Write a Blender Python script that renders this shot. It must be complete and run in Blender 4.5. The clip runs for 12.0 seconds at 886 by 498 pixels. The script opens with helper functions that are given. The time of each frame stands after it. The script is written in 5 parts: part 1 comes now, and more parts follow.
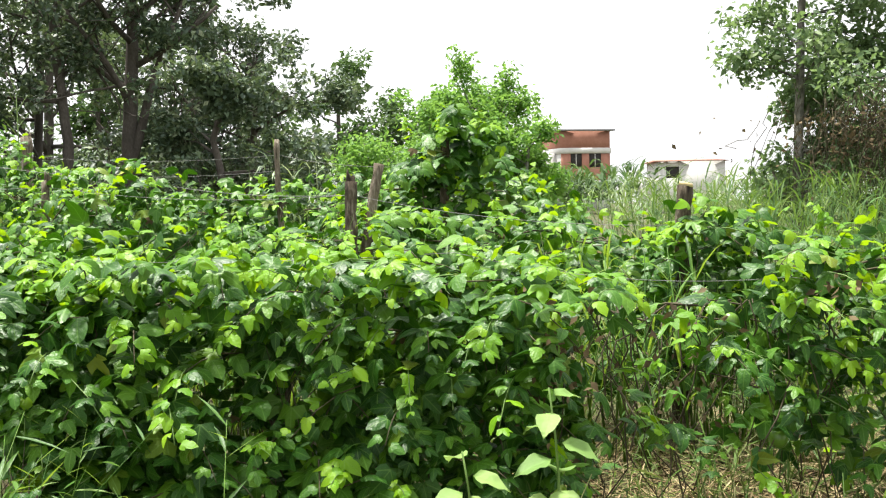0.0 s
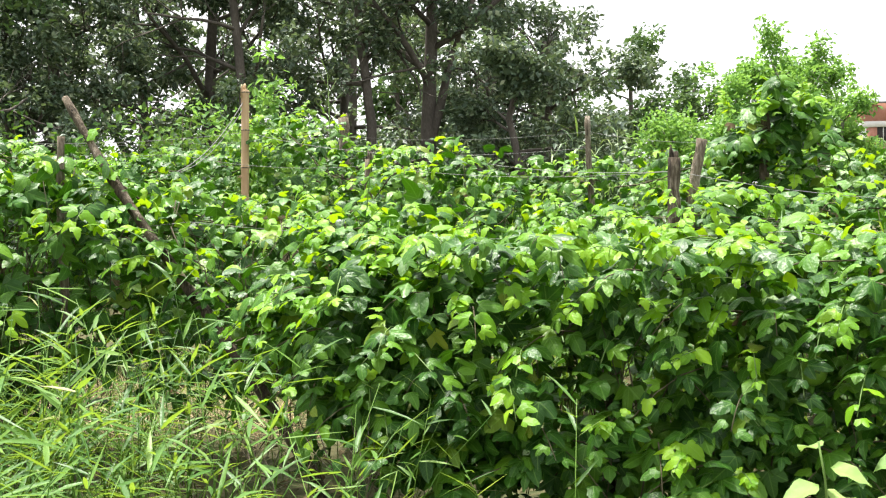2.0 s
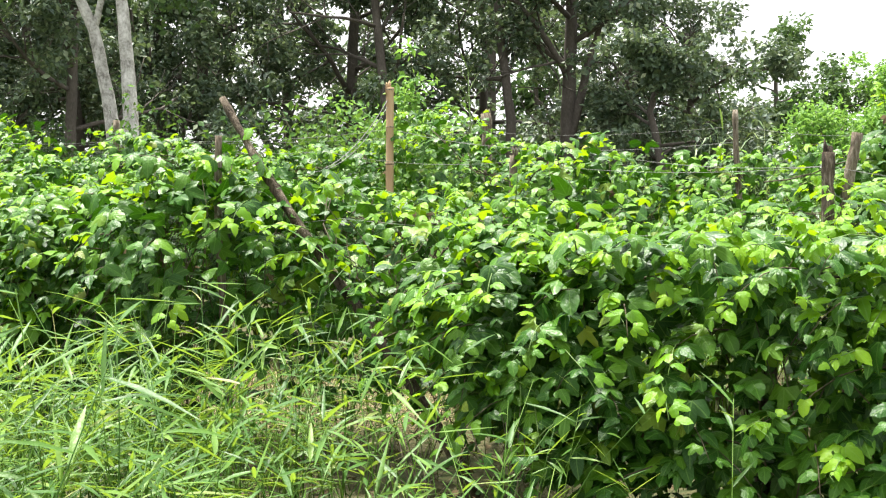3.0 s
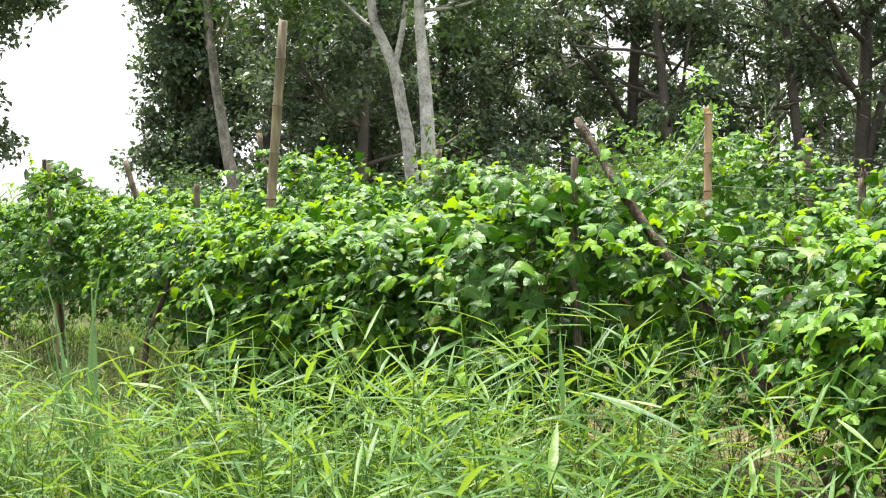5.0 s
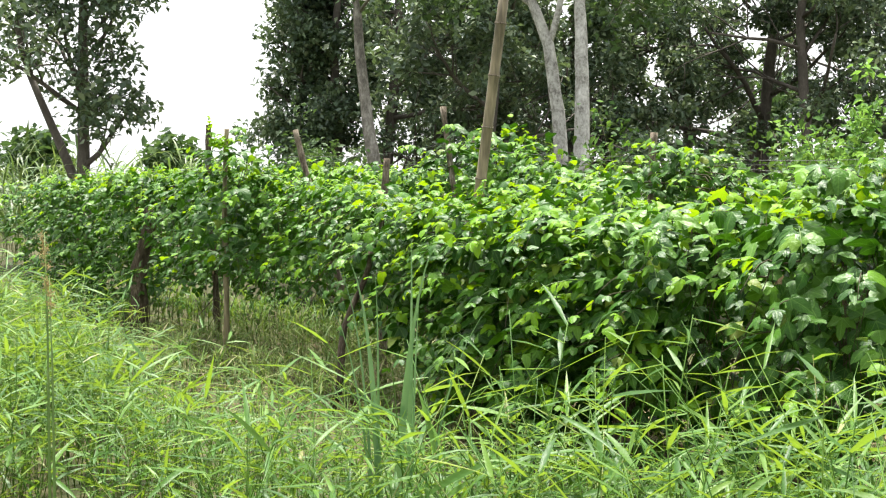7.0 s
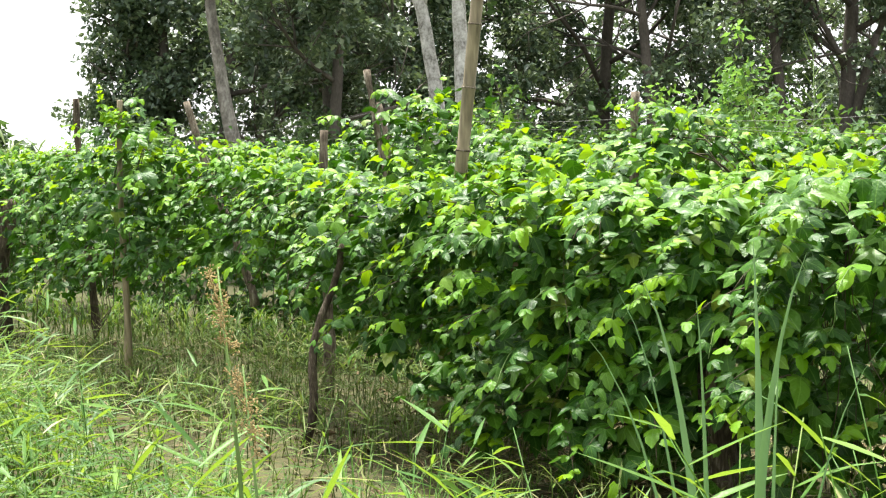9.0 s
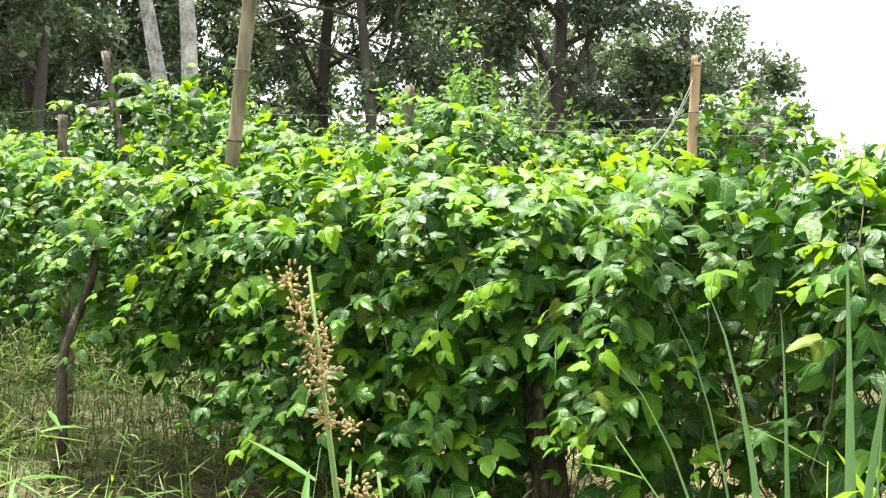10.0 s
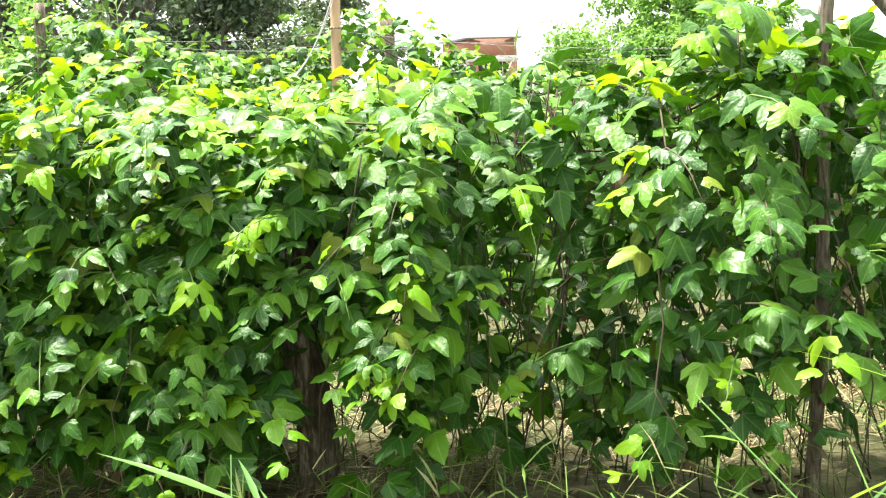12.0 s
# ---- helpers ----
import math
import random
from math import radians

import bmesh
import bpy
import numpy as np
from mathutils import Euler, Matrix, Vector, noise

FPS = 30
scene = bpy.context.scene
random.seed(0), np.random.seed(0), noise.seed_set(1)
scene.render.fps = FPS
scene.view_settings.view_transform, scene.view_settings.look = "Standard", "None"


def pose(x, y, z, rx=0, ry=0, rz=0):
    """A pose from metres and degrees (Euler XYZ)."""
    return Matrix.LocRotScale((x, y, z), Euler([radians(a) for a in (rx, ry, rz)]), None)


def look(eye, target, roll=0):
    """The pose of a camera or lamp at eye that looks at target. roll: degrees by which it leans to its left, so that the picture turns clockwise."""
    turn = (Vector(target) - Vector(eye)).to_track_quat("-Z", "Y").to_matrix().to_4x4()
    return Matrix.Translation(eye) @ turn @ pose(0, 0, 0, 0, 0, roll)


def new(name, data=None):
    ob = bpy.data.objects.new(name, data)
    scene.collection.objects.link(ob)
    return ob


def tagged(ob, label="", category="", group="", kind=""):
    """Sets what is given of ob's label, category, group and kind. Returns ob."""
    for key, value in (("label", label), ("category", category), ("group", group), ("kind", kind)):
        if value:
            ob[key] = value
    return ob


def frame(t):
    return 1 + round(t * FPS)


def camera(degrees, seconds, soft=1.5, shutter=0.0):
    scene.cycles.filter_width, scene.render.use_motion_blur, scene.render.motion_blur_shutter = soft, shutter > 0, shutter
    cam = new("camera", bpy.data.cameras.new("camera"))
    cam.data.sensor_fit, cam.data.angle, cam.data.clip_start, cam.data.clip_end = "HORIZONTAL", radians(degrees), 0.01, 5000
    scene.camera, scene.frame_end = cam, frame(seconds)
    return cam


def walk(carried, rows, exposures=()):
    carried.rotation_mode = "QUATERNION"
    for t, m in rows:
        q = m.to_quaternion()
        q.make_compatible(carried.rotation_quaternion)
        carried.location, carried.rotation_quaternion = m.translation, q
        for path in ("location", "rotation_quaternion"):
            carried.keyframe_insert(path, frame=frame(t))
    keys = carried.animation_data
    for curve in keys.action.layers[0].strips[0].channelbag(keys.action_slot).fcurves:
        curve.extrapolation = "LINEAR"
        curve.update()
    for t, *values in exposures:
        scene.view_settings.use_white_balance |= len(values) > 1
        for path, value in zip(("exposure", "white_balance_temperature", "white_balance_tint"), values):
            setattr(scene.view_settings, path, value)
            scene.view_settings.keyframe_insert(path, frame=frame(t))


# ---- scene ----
cam = camera(40.2, 12.0, soft=1.2)
PATH = [
    (0, look((-0.025, 0.391, 1.232), (-0.033, 2.389, 1.155), -1.2)),
    (0.5, look((-0.142, 0.476, 1.225), (-0.23, 2.472, 1.129), -2.5)),
    (1, look((-0.173, 0.468, 1.241), (-0.422, 2.451, 1.172), -1.2)),
    (1.5, look((-0.187, 0.458, 1.238), (-0.555, 2.422, 1.166), -1.3)),
    (2, look((-0.198, 0.446, 1.231), (-0.676, 2.385, 1.128), -1.4)),
    (2.5, look((-0.209, 0.427, 1.232), (-0.787, 2.34, 1.137), -1.0)),
    (3, look((-0.232, 0.406, 1.242), (-0.927, 2.278, 1.136), -1.6)),
    (3.5, look((-0.258, 0.374, 1.218), (-1.073, 2.199, 1.148), -1.6)),
    (3.7, look((-0.268, 0.368, 1.219), (-1.118, 2.177, 1.147), -1.9)),
    (5.3, look((-0.842, 0.388, 1.194), (-1.947, 2.055, 1.156), -1.6)),
    (5.5, look((-0.954, 0.428, 1.21), (-2.05, 2.1, 1.145), -1.4)),
    (6, look((-1.177, 0.477, 1.199), (-2.395, 2.06, 1.084), -3.1)),
    (6.5, look((-1.483, 0.557, 1.205), (-2.659, 2.173, 1.159), 0.2)),
    (7, look((-1.844, 0.612, 1.219), (-3.054, 2.203, 1.157), 1.2)),
    (7.2, look((-1.974, 0.647, 1.206), (-3.215, 2.214, 1.126), 1.1)),
    (8.8, look((-3.28, 1.15, 1.235), (-4.281, 2.878, 1.129), -1.1)),
    (9, look((-3.393, 1.252, 1.231), (-4.347, 3.007, 1.132), -0.8)),
    (9.5, look((-3.675, 1.477, 1.223), (-4.418, 3.331, 1.127), 1.4)),
    (10, look((-3.964, 1.663, 1.191), (-4.468, 3.596, 1.099), 0.3)),
    (10.5, look((-4.23, 1.817, 1.182), (-4.516, 3.791, 1.033), 1.6)),
    (11, look((-4.405, 1.989, 1.173), (-4.596, 3.976, 1.065), -1.6)),
    (11.5, look((-4.537, 2.091, 1.171), (-4.435, 4.083, 1.019), -0.6)),
    (12, look((-4.609, 2.096, 1.179), (-4.409, 4.073, 0.953), -2.8)),
]
walk(cam, PATH, [(0, 1.09), (1, 1.11), (2, 1.34), (3.5, 1.38), (5.5, 1.19), (7, 1.19), (8.8, 1.3), (9.5, 1.46), (10, 1.52), (11, 1.7), (12, 1.9)])

# ---- light ----
world = bpy.data.worlds.new("overcast_sky")
scene.world = world
world.use_nodes = True
wn, wl = world.node_tree.nodes, world.node_tree.links
wn.clear()
sky = wn.new("ShaderNodeTexSky")
sky.sky_type = "NISHITA"
sky.sun_disc = False
sky.sun_elevation = radians(74)
sky.sun_rotation = radians(308)
sky.dust_density = 4.0
haze = wn.new("ShaderNodeHueSaturation")
haze.inputs["Saturation"].default_value = 0.18
back = wn.new("ShaderNodeBackground")
back.inputs["Strength"].default_value = 0.145
wout = wn.new("ShaderNodeOutputWorld")
wl.new(sky.outputs["Color"], haze.inputs["Color"])
veil = wn.new("ShaderNodeMix")
veil.data_type = "RGBA"
veil.inputs["Factor"].default_value = 0.55
veil.inputs["B"].default_value = (6.0, 6.0, 6.1, 1)
wl.new(haze.outputs["Color"], veil.inputs["A"])
wl.new(veil.outputs["Result"], back.inputs["Color"])
wl.new(back.outputs["Background"], wout.inputs["Surface"])

sun = bpy.data.lights.new("sun", "SUN")
sun.energy = 5.0
sun.angle = radians(6)
sun.color = (1.0, 0.96, 0.88)
sun_ob = new("sun", sun)
sun_ob.matrix_world = look((-9, 7, 40), (0, 0, 0))
scene.view_settings.exposure = 1.15


# ---- materials ----
def nodes_of(name):
    m = bpy.data.materials.new(name)
    m.use_nodes = True
    nt = m.node_tree
    nt.nodes.clear()
    return m, nt.nodes, nt.links


def noise_node(n, l, scale, detail=4.0, vec=None, rough=0.6):
    t = n.new("ShaderNodeTexNoise")
    t.inputs["Scale"].default_value = scale
    t.inputs["Detail"].default_value = detail
    t.inputs["Roughness"].default_value = rough
    if vec is None:
        vec = n.new("ShaderNodeTexCoord").outputs["Object"]
    l.new(vec, t.inputs["Vector"])
    return t.outputs["Fac"]


def math_node(n, l, op, a, b=None):
    m = n.new("ShaderNodeMath")
    m.operation = op
    for i, v in enumerate((a, b)):
        if v is None:
            continue
        if isinstance(v, (int, float)):
            m.inputs[i].default_value = v
        else:
            l.new(v, m.inputs[i])
    return m.outputs[0]


def ramp_node(n, l, fac, stops):
    r = n.new("ShaderNodeValToRGB")
    while len(r.color_ramp.elements) < len(stops):
        r.color_ramp.elements.new(0.5)
    for e, (p, c) in zip(r.color_ramp.elements, stops):
        e.position, e.color = p, (*c, 1)
    l.new(fac, r.inputs["Fac"])
    return r.outputs["Color"]


def mix_node(n, l, fac, a, b, kind="MIX"):
    m = n.new("ShaderNodeMix")
    m.data_type, m.blend_type = "RGBA", kind
    for sock, v in ((m.inputs["Factor"], fac), (m.inputs["A"], a), (m.inputs["B"], b)):
        if isinstance(v, tuple):
            sock.default_value = (*v, 1)
        elif isinstance(v, (int, float)):
            sock.default_value = v
        else:
            l.new(v, sock)
    return m.outputs["Result"]


def leaf_material(name, stops, rough=0.38, through_light=0.3, glow=(0.35, 0.55, 0.05), veins=False, spec=0.5):
    """Leaves: a colour for each leaf, mottling, light that comes through the blade."""
    m, n, l = nodes_of(name)
    rnd = math_node(n, l, "ADD", n.new("ShaderNodeNewGeometry").outputs["Random Per Island"], n.new("ShaderNodeObjectInfo").outputs["Random"])
    rnd = math_node(n, l, "FRACT", rnd)
    col = ramp_node(n, l, rnd, stops)
    mott = noise_node(n, l, 30.0, 3.0)
    col = mix_node(n, l, math_node(n, l, "MULTIPLY", mott, 0.35), col, (0.5, 0.5, 0.45), "MULTIPLY")
    if veins:
        uv = n.new("ShaderNodeUVMap").outputs["UV"]
        sep = n.new("ShaderNodeSeparateXYZ")
        l.new(uv, sep.inputs[0])
        x, y = sep.outputs["X"], sep.outputs["Y"]
        best = math_node(n, l, "ABSOLUTE", x)
        for a in (52.0, -52.0):
            c, s = math.cos(radians(a)), math.sin(radians(a))
            d = math_node(n, l, "SUBTRACT", math_node(n, l, "MULTIPLY", x, c), math_node(n, l, "MULTIPLY", y, s))
            best = math_node(n, l, "MINIMUM", best, math_node(n, l, "ABSOLUTE", d))
        line = math_node(n, l, "LESS_THAN", best, 0.022)
        ribs = math_node(n, l, "SINE", math_node(n, l, "MULTIPLY", math_node(n, l, "SUBTRACT", y, math_node(n, l, "MULTIPLY", math_node(n, l, "ABSOLUTE", x), 0.8)), 42.0))
        fine_rib = math_node(n, l, "MULTIPLY", math_node(n, l, "GREATER_THAN", ribs, 0.93), 0.4)
        line = math_node(n, l, "MAXIMUM", line, fine_rib)
        col = mix_node(n, l, math_node(n, l, "MULTIPLY", line, 0.25), col, (0.2, 0.36, 0.07))
    p = n.new("ShaderNodeBsdfPrincipled")
    l.new(col, p.inputs["Base Color"])
    l.new(math_node(n, l, "ADD", math_node(n, l, "MULTIPLY", mott, 0.25), rough - 0.1), p.inputs["Roughness"])
    p.inputs["Specular IOR Level"].default_value = spec
    bump = n.new("ShaderNodeBump")
    bump.inputs["Strength"].default_value = 0.22
    bump.inputs["Distance"].default_value = 0.01
    height = noise_node(n, l, 60.0, 2.0)
    if veins:
        quilt = noise_node(n, l, 5.0, 1.0, uv)
        height = math_node(n, l, "ADD", math_node(n, l, "MULTIPLY", height, 0.5), math_node(n, l, "SUBTRACT", math_node(n, l, "MULTIPLY", quilt, 1.6), math_node(n, l, "MULTIPLY", line, 0.5)))
    l.new(height, bump.inputs["Height"])
    l.new(bump.outputs["Normal"], p.inputs["Normal"])
    t = n.new("ShaderNodeBsdfTranslucent")
    l.new(mix_node(n, l, 0.6, col, glow), t.inputs["Color"])
    mx = n.new("ShaderNodeMixShader")
    mx.inputs[0].default_value = through_light
    l.new(p.outputs[0], mx.inputs[1])
    l.new(t.outputs[0], mx.inputs[2])
    out = n.new("ShaderNodeOutputMaterial")
    l.new(mx.outputs[0], out.inputs["Surface"])
    return m


def rough_material(name, stops, scale=(8.0, 60.0), rough=0.85, bump=0.4, stretch=(1, 1, 1), bump_dist=0.01, spec=0.3):
    """Bark, wood, soil, plaster: two scales of noise through a ramp, with relief."""
    m, n, l = nodes_of(name)
    tc = n.new("ShaderNodeTexCoord").outputs["Object"]
    mp = n.new("ShaderNodeMapping")
    mp.inputs["Scale"].default_value = stretch
    l.new(tc, mp.inputs["Vector"])
    a = noise_node(n, l, scale[0], 5.0, mp.outputs["Vector"])
    b = noise_node(n, l, scale[1], 4.0, mp.outputs["Vector"])
    f = math_node(n, l, "ADD", math_node(n, l, "MULTIPLY", a, 0.6), math_node(n, l, "MULTIPLY", b, 0.4))
    col = ramp_node(n, l, f, stops)
    p = n.new("ShaderNodeBsdfPrincipled")
    l.new(col, p.inputs["Base Color"])
    p.inputs["Roughness"].default_value = rough
    p.inputs["Specular IOR Level"].default_value = spec
    bm_ = n.new("ShaderNodeBump")
    bm_.inputs["Strength"].default_value = bump
    bm_.inputs["Distance"].default_value = bump_dist
    l.new(f, bm_.inputs["Height"])
    l.new(bm_.outputs["Normal"], p.inputs["Normal"])
    out = n.new("ShaderNodeOutputMaterial")
    l.new(p.outputs[0], out.inputs["Surface"])
    return m


M_LEAF = leaf_material("vine_leaf", [(0.0, (0.013, 0.054, 0.006)), (0.35, (0.025, 0.09, 0.007)), (0.7, (0.049, 0.138, 0.008)), (0.96, (0.088, 0.2, 0.01)), (1.0, (0.13, 0.17, 0.016))], 0.4, 0.08, (0.14, 0.46, 0.006), veins=True, spec=0.22)
# colour of real young leaves, and of sunlight painted on the vine tops
M_YOUNG_SUNLIT = leaf_material("young_sunlit_vine_leaf", [(0.0, (0.085, 0.235, 0.006)), (0.5, (0.148, 0.33, 0.006)), (1.0, (0.22, 0.4, 0.008))], 0.42, 0.38, (0.46, 0.68, 0.006), veins=True, spec=0.28)
M_YELLOW = leaf_material("yellowed_leaf", [(0.0, (0.3, 0.42, 0.02)), (1.0, (0.45, 0.45, 0.03))], 0.4, 0.3, (0.6, 0.6, 0.03), veins=True)
M_DEAD = leaf_material("dead_leaf", [(0.0, (0.04, 0.029, 0.016)), (0.5, (0.095, 0.07, 0.036)), (1.0, (0.19, 0.148, 0.085))], 0.85, 0.1, (0.22, 0.17, 0.08), spec=0.12)
M_GRASS = leaf_material("grass_blade", [(0.0, (0.035, 0.105, 0.018)), (0.4, (0.065, 0.165, 0.025)), (0.8, (0.115, 0.23, 0.035)), (0.97, (0.17, 0.29, 0.05)), (1.0, (0.34, 0.33, 0.15))], 0.44, 0.34, (0.42, 0.6, 0.04), spec=0.3)
M_TURF = leaf_material("short_turf", [(0.0, (0.05, 0.11, 0.02)), (0.45, (0.1, 0.18, 0.03)), (0.78, (0.17, 0.23, 0.06)), (1.0, (0.32, 0.28, 0.15))], 0.6, 0.28, (0.3, 0.44, 0.06), spec=0.3)
M_STRAW = leaf_material("dry_straw", [(0.0, (0.156, 0.111, 0.052)), (0.4, (0.325, 0.247, 0.13)), (0.75, (0.494, 0.403, 0.234)), (1.0, (0.182, 0.26, 0.0585))], 0.75, 0.12, (0.4, 0.32, 0.15), spec=0.15)
M_WEED = leaf_material("weed_leaf", [(0.0, (0.12, 0.23, 0.06)), (0.5, (0.19, 0.32, 0.085)), (1.0, (0.3, 0.43, 0.14))], 0.6, 0.3, (0.4, 0.56, 0.12), veins=True, spec=0.3)
M_REED = leaf_material("reed_blade", [(0.0, (0.085, 0.19, 0.085)), (1.0, (0.15, 0.29, 0.13))], 0.35, 0.25, (0.3, 0.48, 0.12))
# extra blue and grey in these stops paint distance haze into the leaves
M_TREE = leaf_material("hazed_tree_leaf", [(0.0, (0.0484, 0.0806, 0.0549)), (0.5, (0.0935, 0.148, 0.0903)), (0.85, (0.169, 0.24, 0.132)), (1.0, (0.29, 0.338, 0.202))], 0.44, 0.22, (0.2, 0.28, 0.07), spec=0.46)
M_TREE2 = leaf_material("tree_leaf_mid", [(0.0, (0.032, 0.066, 0.026)), (0.6, (0.056, 0.11, 0.036)), (1.0, (0.115, 0.18, 0.055))], 0.6, 0.2, (0.2, 0.35, 0.07), spec=0.25)
M_TREE3 = leaf_material("tree_leaf_pale", [(0.0, (0.06, 0.115, 0.05)), (0.6, (0.125, 0.2, 0.085)), (1.0, (0.26, 0.34, 0.17))], 0.55, 0.38, (0.3, 0.45, 0.13), spec=0.3)
M_BRIGHT = leaf_material("bright_tree_leaf", [(0.0, (0.07, 0.18, 0.035)), (0.6, (0.13, 0.28, 0.05)), (1.0, (0.22, 0.38, 0.08))], 0.5, 0.4, (0.34, 0.58, 0.09), spec=0.3)
M_SHRUB = leaf_material("shrub_leaf", [(0.0, (0.03, 0.08, 0.018)), (0.6, (0.06, 0.15, 0.025)), (1.0, (0.13, 0.24, 0.035))], 0.6, 0.25, (0.25, 0.42, 0.05), spec=0.22)
M_CANE = leaf_material("cane_blade", [(0.0, (0.05, 0.11, 0.03)), (0.6, (0.10, 0.18, 0.05)), (1.0, (0.22, 0.28, 0.09))], 0.4, 0.25, (0.3, 0.45, 0.08))
M_TALL = leaf_material("tall_grass_blade", [(0.0, (0.03, 0.075, 0.018)), (0.6, (0.06, 0.125, 0.028)), (1.0, (0.14, 0.19, 0.055))], 0.6, 0.28, (0.24, 0.4, 0.05), spec=0.15)
M_STEM = rough_material("vine_stem", [(0.25, (0.03, 0.025, 0.014)), (0.55, (0.075, 0.063, 0.036)), (0.8, (0.16, 0.135, 0.08))], (12, 90), 0.85)
M_GREENSTEM = rough_material("green_stem", [(0.3, (0.07, 0.14, 0.03)), (0.7, (0.14, 0.22, 0.05))], (10, 60), 0.5)
M_WOOD = rough_material("weathered_wood", [(0.36, (0.035, 0.027, 0.02)), (0.46, (0.12, 0.095, 0.068)), (0.54, (0.2, 0.168, 0.125)), (0.64, (0.4, 0.36, 0.3))], (14, 110), 0.95, 1.0, (1, 1, 0.22), 0.03)
M_DARKWOOD = rough_material("dark_wood", [(0.36, (0.016, 0.012, 0.009)), (0.46, (0.055, 0.042, 0.028)), (0.54, (0.1, 0.08, 0.055)), (0.64, (0.26, 0.22, 0.17))], (14, 110), 0.95, 1.0, (1, 1, 0.22), 0.03)
M_BAMBOO = rough_material("dry_bamboo", [(0.36, (0.1, 0.083, 0.05)), (0.5, (0.21, 0.175, 0.105)), (0.62, (0.33, 0.275, 0.175))], (5, 40), 0.55, 0.3, (1, 1, 0.12))
M_SPLIT = rough_material("split_bamboo", [(0.3, (0.26, 0.17, 0.09)), (0.5, (0.40, 0.27, 0.15)), (0.7, (0.52, 0.39, 0.24))], (4, 30), 0.6, 0.3, (1, 1, 0.12))
M_CUT = rough_material("cut_wood", [(0.3, (0.5, 0.38, 0.18)), (0.7, (0.68, 0.55, 0.3))], (30, 120), 0.7)
M_WHITEBARK = rough_material("pale_bark", [(0.36, (0.13, 0.125, 0.11)), (0.44, (0.3, 0.29, 0.265)), (0.53, (0.47, 0.46, 0.43)), (0.64, (0.64, 0.63, 0.6))], (5, 30), 0.85, 0.7, (1, 1, 0.8), 0.03)
M_GREYBARK = rough_material("grey_bark", [(0.36, (0.06, 0.054, 0.047)), (0.5, (0.17, 0.157, 0.135)), (0.62, (0.33, 0.315, 0.28))], (4, 30), 0.9, 0.8, (1, 1, 0.5), 0.03)
M_DARKBARK = rough_material("dark_bark", [(0.25, (0.045, 0.04, 0.034)), (0.5, (0.095, 0.083, 0.07)), (0.75, (0.17, 0.15, 0.13))], (3, 24), 0.9, 0.6, (1, 1, 0.4), 0.02)
M_WIRE = rough_material("galvanised_wire", [(0.3, (0.13, 0.127, 0.12)), (0.7, (0.28, 0.275, 0.265))], (40, 160), 0.5)
M_SEED = rough_material("seed_head", [(0.3, (0.22, 0.16, 0.065)), (0.7, (0.48, 0.37, 0.17))], (90, 300), 0.9)
M_SOIL = rough_material("litter_soil", [(0.3, (0.022, 0.028, 0.01)), (0.43, (0.045, 0.055, 0.018)), (0.52, (0.085, 0.075, 0.034)), (0.6, (0.045, 0.068, 0.018)), (0.72, (0.14, 0.118, 0.065))], (1.2, 26), 0.95, 0.9, (1, 1, 1), 0.03)
M_BRICK = rough_material("house_brick", [(0.25, (0.27, 0.12, 0.085)), (0.5, (0.36, 0.17, 0.12)), (0.75, (0.44, 0.23, 0.17))], (1.5, 10), 0.9, 0.3)
M_PLASTER = rough_material("pale_plaster", [(0.25, (0.5, 0.49, 0.46)), (0.6, (0.66, 0.65, 0.62)), (0.8, (0.75, 0.74, 0.72))], (0.8, 6), 0.9, 0.2)
M_ROOF = rough_material("roof_tile", [(0.25, (0.22, 0.10, 0.07)), (0.7, (0.36, 0.19, 0.14))], (1, 8), 0.85)
M_METALROOF = rough_material("metal_roof", [(0.3, (0.16, 0.16, 0.17)), (0.7, (0.26, 0.26, 0.27))], (1, 8), 0.5)
# near-black colour that stands in for the shade inside the rooms
M_ROOM_SHADE = rough_material("painted_room_shade", [(0.3, (0.02, 0.02, 0.02)), (0.7, (0.05, 0.045, 0.04))], (2, 8), 0.8)


def skin(name, stops, rough):
    return rough_material(name, stops, (9, 45), rough, 0.15, (1, 1, 1), 0.004, 0.5)


M_FRUIT = skin("green_fruit_skin", [(0.25, (0.06, 0.14, 0.015)), (0.55, (0.10, 0.20, 0.02)), (0.8, (0.17, 0.27, 0.04))], 0.28)


